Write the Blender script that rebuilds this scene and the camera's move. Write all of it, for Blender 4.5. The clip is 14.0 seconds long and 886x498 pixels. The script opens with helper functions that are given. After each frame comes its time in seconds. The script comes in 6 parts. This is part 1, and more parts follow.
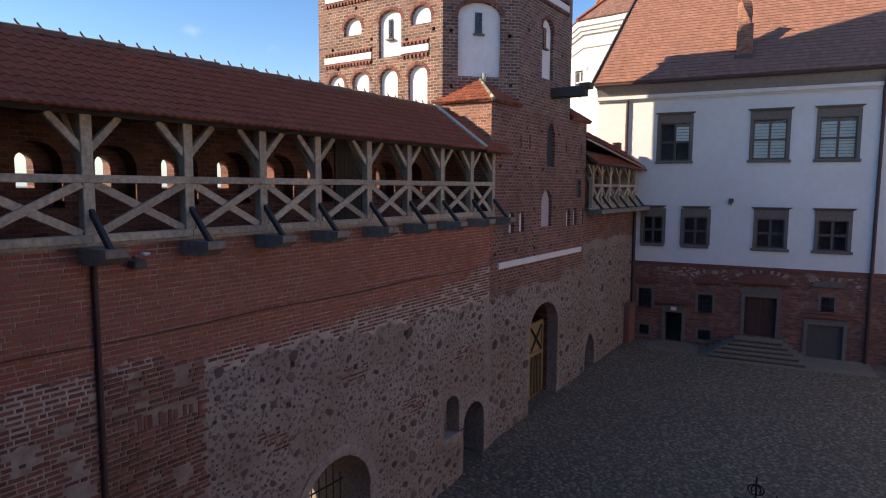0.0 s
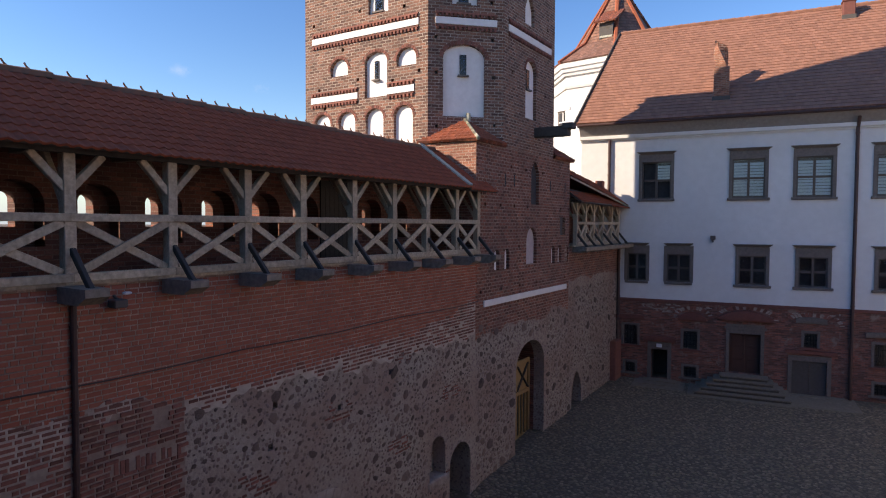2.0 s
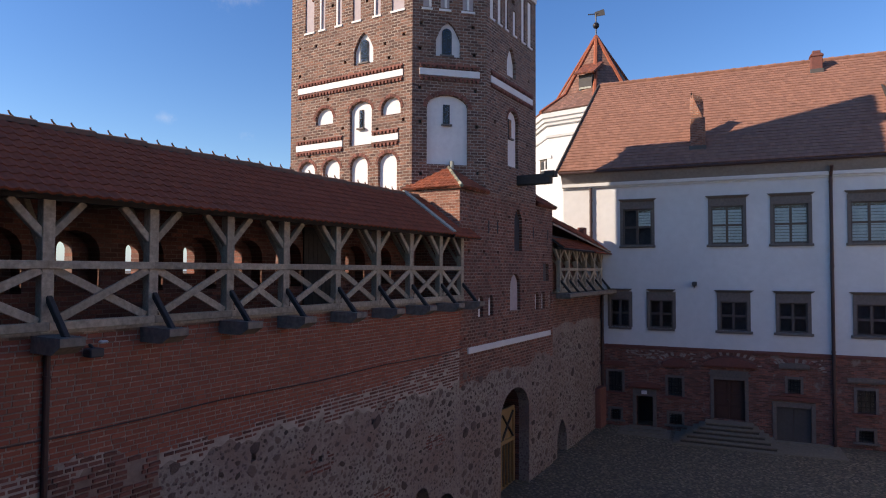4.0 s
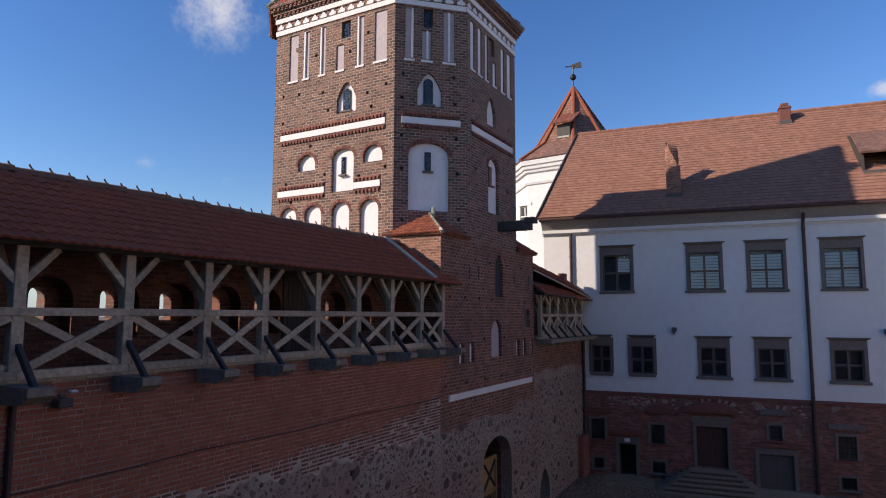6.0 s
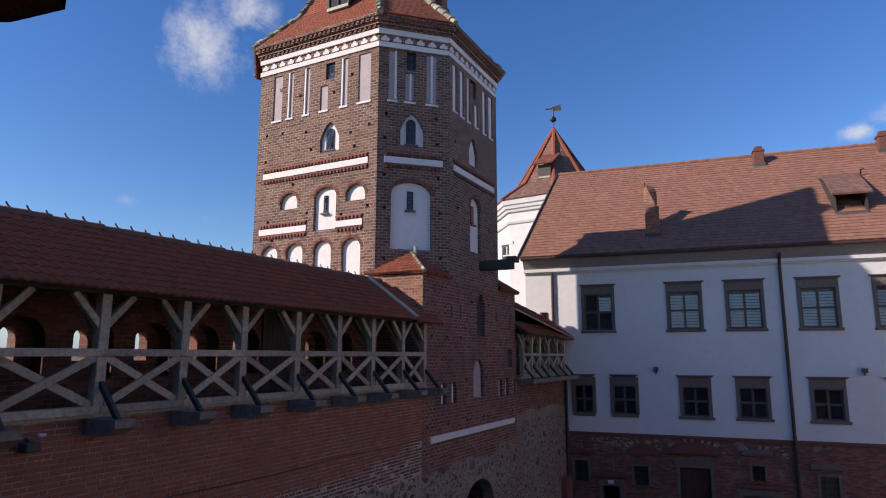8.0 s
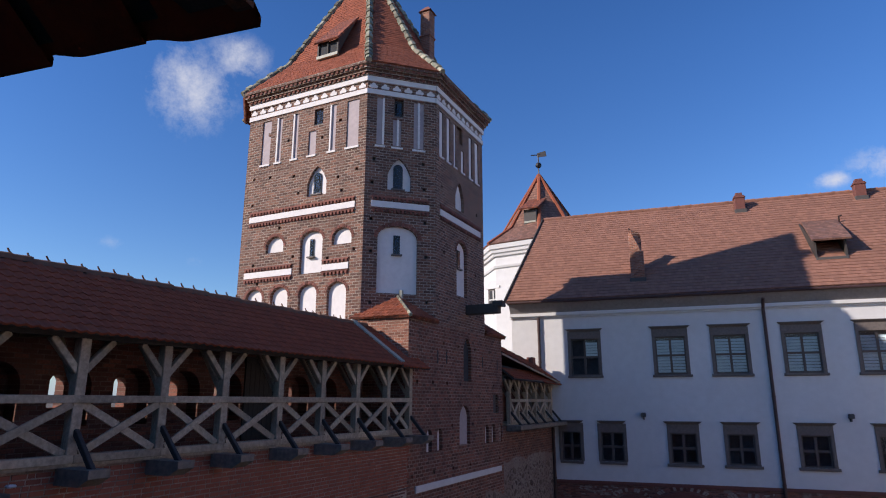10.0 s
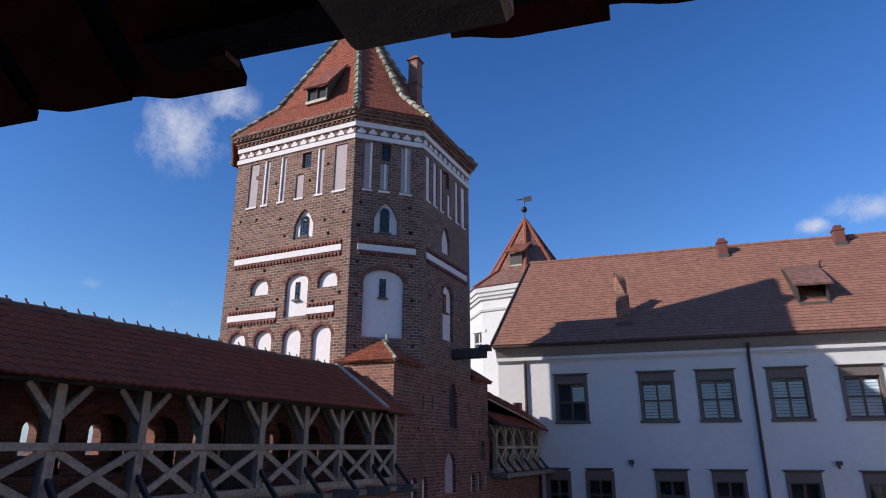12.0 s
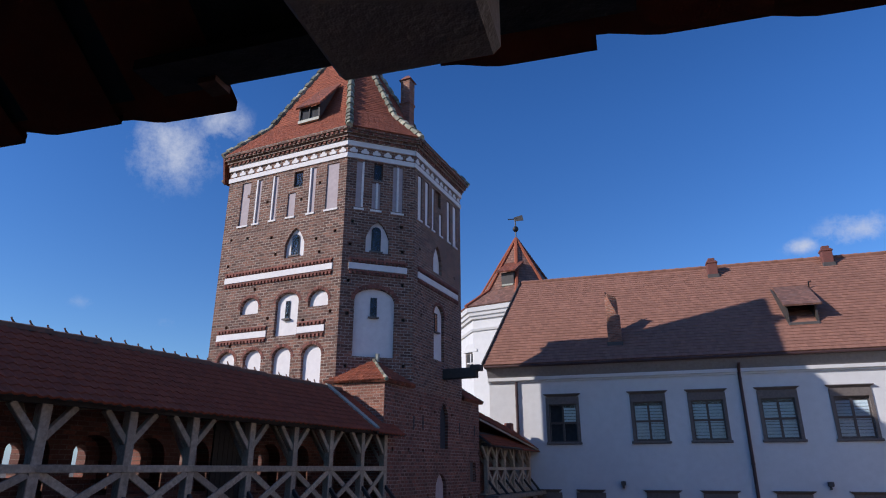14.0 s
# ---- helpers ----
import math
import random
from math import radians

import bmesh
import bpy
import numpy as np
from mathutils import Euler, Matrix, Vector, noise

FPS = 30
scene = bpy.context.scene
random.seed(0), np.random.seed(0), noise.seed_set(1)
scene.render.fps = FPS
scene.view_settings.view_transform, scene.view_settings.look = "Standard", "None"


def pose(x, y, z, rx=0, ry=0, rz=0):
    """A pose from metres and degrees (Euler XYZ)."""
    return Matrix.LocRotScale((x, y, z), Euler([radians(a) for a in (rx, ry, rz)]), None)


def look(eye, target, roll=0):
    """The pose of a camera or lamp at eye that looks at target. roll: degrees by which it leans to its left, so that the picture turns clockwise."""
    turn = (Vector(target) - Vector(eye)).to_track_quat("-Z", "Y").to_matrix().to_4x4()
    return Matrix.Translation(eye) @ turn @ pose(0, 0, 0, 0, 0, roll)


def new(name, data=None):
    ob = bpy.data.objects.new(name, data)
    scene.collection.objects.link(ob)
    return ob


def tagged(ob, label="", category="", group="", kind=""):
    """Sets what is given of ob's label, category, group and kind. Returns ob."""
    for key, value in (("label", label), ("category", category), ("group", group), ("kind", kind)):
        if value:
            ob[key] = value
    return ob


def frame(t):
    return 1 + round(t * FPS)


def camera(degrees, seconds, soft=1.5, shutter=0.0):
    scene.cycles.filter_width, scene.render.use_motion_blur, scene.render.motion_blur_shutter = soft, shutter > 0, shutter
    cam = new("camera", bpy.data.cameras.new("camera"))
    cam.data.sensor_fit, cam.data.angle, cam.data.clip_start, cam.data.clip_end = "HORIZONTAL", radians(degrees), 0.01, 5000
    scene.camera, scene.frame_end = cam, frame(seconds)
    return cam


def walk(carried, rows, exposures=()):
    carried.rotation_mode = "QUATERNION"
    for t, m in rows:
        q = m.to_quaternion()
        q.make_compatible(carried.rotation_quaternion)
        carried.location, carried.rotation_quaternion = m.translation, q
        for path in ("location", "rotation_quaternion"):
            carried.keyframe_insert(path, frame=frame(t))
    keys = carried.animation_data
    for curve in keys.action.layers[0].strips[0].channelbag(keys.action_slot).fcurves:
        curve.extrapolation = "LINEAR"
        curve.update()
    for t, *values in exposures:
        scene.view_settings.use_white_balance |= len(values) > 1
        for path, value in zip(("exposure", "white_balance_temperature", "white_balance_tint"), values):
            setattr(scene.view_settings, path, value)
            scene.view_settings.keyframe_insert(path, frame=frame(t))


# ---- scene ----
cam = camera(71.0, 14.0, soft=1.1)
EYE = (0.0, 0.0, 9.4)
# seconds, yaw, pitch, roll in degrees
PATH = [
    (0.0, 33.96, -5.73, -0.31),
    (0.5, 33.61, -5.08, -0.30),
    (1.0, 33.25, -4.21, -0.28),
    (1.5, 32.95, -3.32, -0.27),
    (2.0, 32.63, -2.26, -0.26),
    (2.5, 32.25, -1.17, -0.24),
    (3.0, 31.88, -0.06, -0.23),
    (5.5, 29.90, 5.15, -0.17),
    (6.0, 29.42, 6.25, -0.15),
    (6.5, 28.95, 7.17, -0.14),
    (7.0, 28.47, 8.09, -0.13),
    (7.5, 28.13, 8.88, -0.11),
    (8.0, 27.77, 9.83, -0.10),
    (10.5, 26.17, 14.91, -0.04),
    (11.0, 25.82, 15.89, -0.02),
    (11.5, 25.53, 16.78, -0.01),
    (12.0, 25.22, 17.89, 0.00),
    (12.5, 24.90, 18.81, 0.02),
    (13.0, 24.65, 19.43, 0.03),
    (13.5, 24.51, 19.58, 0.04),
    (14.0, 24.41, 19.66, 0.05),
]
LEVER = 0.23                                          # the lens stands this far before the tripod head


def eye_at(y, p):
    """The lens swings about the head as it tilts; EYE is its place at the start."""
    f = [Vector((-math.sin(radians(a)) * math.cos(radians(b)), math.cos(radians(a)) * math.cos(radians(b)), math.sin(radians(b)))) for a, b in ((y, p), (33.96, -5.73))]
    return Vector(EYE) + (f[0] - f[1]) * LEVER


walk(cam, [(t, pose(*eye_at(y, p), 90 + p - math.degrees((eye_at(y, p).z - EYE[2]) / 30), r, y)) for t, y, p, r in PATH],
     exposures=[(0.0, 1.13, 8250, 14), (3.0, 0.88, 7800, 15), (6.5, 0.46, 7200, 15), (8.0, 0.4, 6950, 16), (10.5, 0.37, 6650, 15), (12.0, 0.31, 6450, 14), (14.0, 0.15, 6150, 14)])

# ---- light ----
SUN_AZ, SUN_EL = radians(46.3), radians(26.0)      # from -Y towards -X
to_sun = Vector((-math.sin(SUN_AZ) * math.cos(SUN_EL), -math.cos(SUN_AZ) * math.cos(SUN_EL), math.sin(SUN_EL)))
sun = new("sun", bpy.data.lights.new("sun", "SUN"))
sun.data.energy, sun.data.angle, sun.data.color = 4.0, radians(0.5), (1.0, 0.94, 0.85)
sun.matrix_basis = look((0, 0, 60), Vector((0, 0, 60)) - to_sun)

world = bpy.data.worlds.new("sky")
scene.world = world
world.use_nodes = True
wn, wl = world.node_tree.nodes, world.node_tree.links
wn.clear()
sky = wn.new("ShaderNodeTexSky")
sky.sky_type, sky.sun_disc = "NISHITA", False
sky.sun_elevation = SUN_EL
sky.sun_rotation = math.pi + SUN_AZ
sky.altitude, sky.air_density, sky.dust_density, sky.ozone_density = 200, 1.0, 0.05, 2.6
wc = wn.new("ShaderNodeTexCoord")
cloud = wn.new("ShaderNodeTexNoise")
cloud.inputs["Scale"].default_value, cloud.inputs["Detail"].default_value = 21.0, 9.0
cloud.inputs["Roughness"].default_value = 0.7
wl.new(wc.outputs["Generated"], cloud.inputs["Vector"])


def cloud_spot(az, tan_el, size, squash, weight=1.0):
    """A soft patch of cloud in one direction of the sky."""
    el = math.atan(tan_el)
    d = Vector((-math.sin(radians(az)) * math.cos(el), math.cos(radians(az)) * math.cos(el), math.sin(el)))
    sub = wn.new("ShaderNodeVectorMath")
    sub.operation, sub.inputs[1].default_value = "SUBTRACT", d
    wl.new(wc.outputs["Generated"], sub.inputs[0])
    mul = wn.new("ShaderNodeVectorMath")
    mul.operation, mul.inputs[1].default_value = "MULTIPLY", (1 / size, 1 / size, squash / size)
    wl.new(sub.outputs[0], mul.inputs[0])
    ln = wn.new("ShaderNodeVectorMath")
    ln.operation = "LENGTH"
    wl.new(mul.outputs[0], ln.inputs[0])
    inv = wn.new("ShaderNodeMath")
    inv.operation, inv.use_clamp, inv.inputs[0].default_value = "SUBTRACT", True, 1.0
    wl.new(ln.outputs["Value"], inv.inputs[1])
    thin = wn.new("ShaderNodeMath")
    thin.operation, thin.inputs[1].default_value = "MULTIPLY", weight
    wl.new(inv.outputs[0], thin.inputs[0])
    return thin.outputs[0]


spots = [cloud_spot(50.5, 0.49, 0.085, 1.0), cloud_spot(46.5, 0.56, 0.06, 1.5), cloud_spot(55.3, 0.224, 0.035, 3.0, 0.33), cloud_spot(48.5, 0.208, 0.03, 2.5, 0.28),
         cloud_spot(-11.0, 0.318, 0.07, 2.2), cloud_spot(-7.2, 0.305, 0.04, 2.5)]
total = spots[0]
for s in spots[1:]:
    m = wn.new("ShaderNodeMath")
    m.operation = "MAXIMUM"
    wl.new(total, m.inputs[0]), wl.new(s, m.inputs[1])
    total = m.outputs[0]
add = wn.new("ShaderNodeMath")
add.operation = "MULTIPLY_ADD"
add.inputs[1].default_value = 0.42
wl.new(total, add.inputs[0]), wl.new(cloud.outputs["Fac"], add.inputs[2])
ramp = wn.new("ShaderNodeMapRange")
ramp.inputs["From Min"].default_value, ramp.inputs["From Max"].default_value = 0.59, 1.08
wl.new(add.outputs[0], ramp.inputs["Value"])
gate_mul = wn.new("ShaderNodeMath")
gate_mul.operation = "MULTIPLY"
gate_mul.use_clamp = True
sp = wn.new("ShaderNodeMath")
sp.operation, sp.use_clamp, sp.inputs[1].default_value = "MULTIPLY", True, 1.6
wl.new(total, sp.inputs[0])
wl.new(ramp.outputs[0], gate_mul.inputs[0]), wl.new(sp.outputs[0], gate_mul.inputs[1])
mix = wn.new("ShaderNodeMix")
mix.data_type = "RGBA"
mix.inputs["B"].default_value = (6.0, 6.4, 7.2, 1)
haze = wn.new("ShaderNodeGamma")
haze.inputs["Gamma"].default_value = 1.18
wl.new(sky.outputs[0], haze.inputs["Color"])
deep = wn.new("ShaderNodeHueSaturation")
deep.inputs["Hue"].default_value, deep.inputs["Saturation"].default_value = 0.509, 1.2
wl.new(haze.outputs[0], deep.inputs["Color"])
low = wn.new("ShaderNodeSeparateXYZ")                   # pale haze just above the horizon
wl.new(wc.outputs["Generated"], low.inputs[0])
near_low = wn.new("ShaderNodeMapRange")
near_low.inputs["From Min"].default_value, near_low.inputs["From Max"].default_value = 0.12, 0.0
near_low.inputs["To Min"].default_value, near_low.inputs["To Max"].default_value = 0.0, 0.85
wl.new(low.outputs["Z"], near_low.inputs["Value"])
pale = wn.new("ShaderNodeMix")
pale.data_type = "RGBA"
pale.inputs["B"].default_value = (2.1, 3.3, 5.2, 1)
gain = wn.new("ShaderNodeMapRange")                      # the clear upper sky keeps its brightness
gain.inputs["From Min"].default_value, gain.inputs["From Max"].default_value = 0.15, 0.5
gain.inputs["To Min"].default_value, gain.inputs["To Max"].default_value = 1.0, 1.2
wl.new(low.outputs["Z"], gain.inputs["Value"])
lift = wn.new("ShaderNodeVectorMath")
lift.operation = "SCALE"
wl.new(deep.outputs[0], lift.inputs[0]), wl.new(gain.outputs[0], lift.inputs["Scale"])
wl.new(near_low.outputs[0], pale.inputs["Factor"]), wl.new(lift.outputs[0], pale.inputs["A"])
wl.new(gate_mul.outputs[0], mix.inputs["Factor"]), wl.new(pale.outputs["Result"], mix.inputs["A"])
bg = wn.new("ShaderNodeBackground")
bg.inputs["Strength"].default_value = 0.087
wl.new(mix.outputs["Result"], bg.inputs["Color"])
wo = wn.new("ShaderNodeOutputWorld")
wl.new(bg.outputs[0], wo.inputs["Surface"])


# ---- materials ----
def start_mat(name, rough, metal=0.0):
    m = bpy.data.materials.new(name)
    m.use_nodes = True
    nt = m.node_tree
    b = nt.nodes["Principled BSDF"]
    b.inputs["Roughness"].default_value, b.inputs["Metallic"].default_value = rough, metal
    c = nt.nodes.new("ShaderNodeTexCoord")
    return m, nt, b, c.outputs["Object"]


def mixc(nt, fac, a, b, mode="MIX"):
    n = nt.nodes.new("ShaderNodeMix")
    n.data_type, n.blend_type = "RGBA", mode
    for key, v in (("Factor", fac), ("A", a), ("B", b)):
        if isinstance(v, (int, float)):
            n.inputs[key].default_value = v
        elif isinstance(v, tuple):
            n.inputs[key].default_value = (*v, 1)
        else:
            nt.links.new(v, n.inputs[key])
    return n.outputs["Result"]


def noise_fac(nt, vec, scale, lo, hi, detail=5.0, rough=0.6, stretch=None):
    if stretch:
        mp = nt.nodes.new("ShaderNodeMapping")
        mp.inputs["Scale"].default_value = stretch
        nt.links.new(vec, mp.inputs["Vector"])
        vec = mp.outputs[0]
    n = nt.nodes.new("ShaderNodeTexNoise")
    n.inputs["Scale"].default_value, n.inputs["Detail"].default_value, n.inputs["Roughness"].default_value = scale, detail, rough
    nt.links.new(vec, n.inputs["Vector"])
    r = nt.nodes.new("ShaderNodeMapRange")
    r.inputs["From Min"].default_value, r.inputs["From Max"].default_value = lo, hi
    nt.links.new(n.outputs["Fac"], r.inputs["Value"])
    return r.outputs[0]


def bump(nt, bsdf, height, dist, strength=1.0, prev=None):
    n = nt.nodes.new("ShaderNodeBump")
    n.inputs["Distance"].default_value, n.inputs["Strength"].default_value = dist, strength
    nt.links.new(height, n.inputs["Height"])
    if prev:
        nt.links.new(prev, n.inputs["Normal"])
    nt.links.new(n.outputs[0], bsdf.inputs["Normal"])
    return n.outputs[0]


def plain(name, a, b, scale=6.0, rough=0.85, relief=0.004, metal=0.0, stretch=None, island=0.0):
    """Two tones of one surface, mixed by fine and broad noise, with a fine relief."""
    m, nt, bsdf, vec = start_mat(name, rough, metal)
    f1 = noise_fac(nt, vec, scale, 0.3, 0.7, stretch=stretch)
    f2 = noise_fac(nt, vec, scale * 0.13, 0.3, 0.7, stretch=stretch)
    col = mixc(nt, f1, a, b)
    mean = tuple((x + y) * 0.5 * 0.82 for x, y in zip(a, b))
    half = nt.nodes.new("ShaderNodeMath")
    half.operation, half.inputs[1].default_value = "MULTIPLY", 0.45
    nt.links.new(f2, half.inputs[0])
    col = mixc(nt, half.outputs[0], col, mean)
    if island:
        oi = nt.nodes.new("ShaderNodeObjectInfo")
        ge = nt.nodes.new("ShaderNodeNewGeometry")
        s = nt.nodes.new("ShaderNodeMath")
        s.operation = "ADD"
        nt.links.new(oi.outputs["Random"], s.inputs[0]), nt.links.new(ge.outputs["Random Per Island"], s.inputs[1])
        fr = nt.nodes.new("ShaderNodeMath")
        fr.operation = "FRACT"
        nt.links.new(s.outputs[0], fr.inputs[0])
        hs = nt.nodes.new("ShaderNodeHueSaturation")
        r1 = nt.nodes.new("ShaderNodeMapRange")
        r1.inputs["To Min"].default_value, r1.inputs["To Max"].default_value = 1 - island, 1 + island
        nt.links.new(fr.outputs[0], r1.inputs["Value"])
        nt.links.new(r1.outputs[0], hs.inputs["Value"]), nt.links.new(col, hs.inputs["Color"])
        col = hs.outputs[0]
    nt.links.new(col, bsdf.inputs["Base Color"])
    bump(nt, bsdf, f1, relief)
    return m


def bricks(nt, vec, c1, c2, mortar, bw, bh, ms):
    wob = nt.nodes.new("ShaderNodeTexNoise")
    wob.inputs["Scale"].default_value = 3.0
    nt.links.new(vec, wob.inputs["Vector"])
    sc = nt.nodes.new("ShaderNodeVectorMath")
    sc.operation, sc.inputs[1].default_value, sc.inputs[2].default_value = "MULTIPLY_ADD", (0.03, 0.03, 0), (0, 0, 0)
    nt.links.new(wob.outputs["Color"], sc.inputs[0])
    ad = nt.nodes.new("ShaderNodeVectorMath")
    nt.links.new(vec, ad.inputs[0]), nt.links.new(sc.outputs[0], ad.inputs[1])
    b = nt.nodes.new("ShaderNodeTexBrick")
    for key, v in (("Color1", (0, 0, 0, 1)), ("Color2", (1, 1, 1, 1)), ("Mortar", (0.5, 0.5, 0.5, 1)), ("Scale", 1.0), ("Mortar Size", ms),
                   ("Mortar Smooth", 0.3), ("Bias", 0.0), ("Brick Width", bw), ("Row Height", bh)):
        b.inputs[key].default_value = v
    nt.links.new(ad.outputs[0], b.inputs["Vector"])
    # each brick takes one of several firing tones
    rp = nt.nodes.new("ShaderNodeValToRGB")
    rp.color_ramp.interpolation = "CONSTANT"
    grey = sum(c1) / 3
    tones = (tuple(0.7 * x for x in c2), c2, tuple((x + y) / 2 for x, y in zip(c1, c2)), c1, tuple(0.75 * x + 0.25 * grey for x in c1), tuple(0.62 * x for x in c1), tuple(1.28 * x for x in c1))
    while len(rp.color_ramp.elements) < len(tones):
        rp.color_ramp.elements.new(0.5)
    for k, (el, c) in enumerate(zip(rp.color_ramp.elements, tones)):
        el.position, el.color = k / len(tones), (*c, 1)
    nt.links.new(b.outputs["Color"], rp.inputs["Fac"])
    joint = mixc(nt, noise_fac(nt, vec, 1.7, 0.35, 0.65, detail=7), tuple(0.62 * x for x in mortar), tuple(min(0.9, 1.22 * x) for x in mortar))
    return mixc(nt, b.outputs["Fac"], rp.outputs["Color"], joint), b.outputs["Fac"]


def brick_mat(name, c1, c2, mortar, bw=0.29, bh=0.1, ms=0.012, rough=0.9, relief=0.012, stain=(0.09, 0.06, 0.05), stain_amount=0.5, patch=None):
    m, nt, bsdf, vec = start_mat(name, rough)
    bcol, bfac = bricks(nt, vec, c1, c2, mortar, bw, bh, ms)
    col = mixc(nt, noise_fac(nt, vec, 22, 0.35, 0.75), bcol, tuple(0.55 * x for x in c1))
    f = noise_fac(nt, vec, 0.45, 0.48, 0.8, detail=8)
    mm = nt.nodes.new("ShaderNodeMath")
    mm.operation, mm.inputs[1].default_value = "MULTIPLY", stain_amount
    nt.links.new(f, mm.inputs[0])
    col = mixc(nt, mm.outputs[0], col, stain)
    if patch:
        col = mixc(nt, noise_fac(nt, vec, 1.3, 0.57, 0.66, detail=9, rough=0.7), col, patch)
    nt.links.new(col, bsdf.inputs["Base Color"])
    iv = nt.nodes.new("ShaderNodeMath")
    iv.operation, iv.inputs[0].default_value = "SUBTRACT", 1.0
    nt.links.new(bfac, iv.inputs[1])
    n1 = bump(nt, bsdf, iv.outputs[0], relief)
    bump(nt, bsdf, noise_fac(nt, vec, 35, 0.2, 0.8), 0.005, prev=n1)
    return m


def wall_mat(name, edge, c1, c2, mortar, bw=0.29, bh=0.105, ms=0.012, pebble=0.27, dull=0.94):
    """Brickwork above an uneven edge at local height `edge`, rubble stone bedded in lime mortar below."""
    m, nt, bsdf, vec = start_mat(name, 0.92)
    bcol, bfac = bricks(nt, vec, c1, c2, mortar, bw, bh, ms)
    vo = nt.nodes.new("ShaderNodeTexVoronoi")
    vo.inputs["Scale"].default_value, vo.inputs["Randomness"].default_value = 7.5, 1.0
    nt.links.new(vec, vo.inputs["Vector"])
    rg = nt.nodes.new("ShaderNodeMapRange")
    rg.inputs["From Min"].default_value, rg.inputs["From Max"].default_value = pebble, pebble + 0.1
    nt.links.new(vo.outputs["Distance"], rg.inputs["Value"])
    stone = mixc(nt, 0.12, (0.22, 0.15, 0.125), vo.outputs["Color"], "MULTIPLY")
    stone = mixc(nt, noise_fac(nt, vec, 1.1, 0.35, 0.65), (0.2, 0.15, 0.14), stone)
    lime = mixc(nt, noise_fac(nt, vec, 9, 0.3, 0.7), tuple(dull * x for x in (0.42, 0.345, 0.29)), tuple(dull * x for x in (0.29, 0.23, 0.19)))
    lime = mixc(nt, noise_fac(nt, vec, 0.5, 0.42, 0.7, detail=8), lime, (0.26, 0.165, 0.13))
    lime = mixc(nt, noise_fac(nt, vec, 34, 0.55, 0.72), lime, (0.16, 0.115, 0.095))
    rub = mixc(nt, rg.outputs[0], stone, lime)
    sep = nt.nodes.new("ShaderNodeSeparateXYZ")
    nt.links.new(vec, sep.inputs[0])
    nz = nt.nodes.new("ShaderNodeTexNoise")
    nz.inputs["Scale"].default_value, nz.inputs["Detail"].default_value = 0.8, 8.0
    nt.links.new(vec, nz.inputs["Vector"])
    ma = nt.nodes.new("ShaderNodeMath")
    ma.operation, ma.inputs[1].default_value = "MULTIPLY_ADD", 1.4
    nt.links.new(nz.outputs["Fac"], ma.inputs[0]), nt.links.new(sep.outputs["Y"], ma.inputs[2])
    mk = nt.nodes.new("ShaderNodeMapRange")
    mk.inputs["From Min"].default_value, mk.inputs["From Max"].default_value = edge + 0.65, edge + 0.75
    nt.links.new(ma.outputs[0], mk.inputs["Value"])
    bc = mixc(nt, noise_fac(nt, vec, 22, 0.35, 0.75), bcol, tuple(0.6 * x for x in c1))
    bc = mixc(nt, noise_fac(nt, vec, 0.4, 0.45, 0.95, detail=8), bc, (0.1, 0.06, 0.05))
    nt.links.new(mixc(nt, mk.outputs[0], rub, bc), bsdf.inputs["Base Color"])
    iv = nt.nodes.new("ShaderNodeMath")
    iv.operation, iv.inputs[0].default_value = "SUBTRACT", 1.0
    nt.links.new(bfac, iv.inputs[1])
    hh = nt.nodes.new("ShaderNodeMix")
    nt.links.new(mk.outputs[0], hh.inputs["Factor"])
    inv = nt.nodes.new("ShaderNodeMath")
    inv.operation, inv.inputs[0].default_value = "SUBTRACT", 1.0
    nt.links.new(rg.outputs[0], inv.inputs[1])
    nt.links.new(inv.outputs[0], hh.inputs["A"]), nt.links.new(iv.outputs[0], hh.inputs["B"])
    n1 = bump(nt, bsdf, hh.outputs["Result"], 0.02)
    bump(nt, bsdf, noise_fac(nt, vec, 25, 0.2, 0.8), 0.008, prev=n1)
    return m


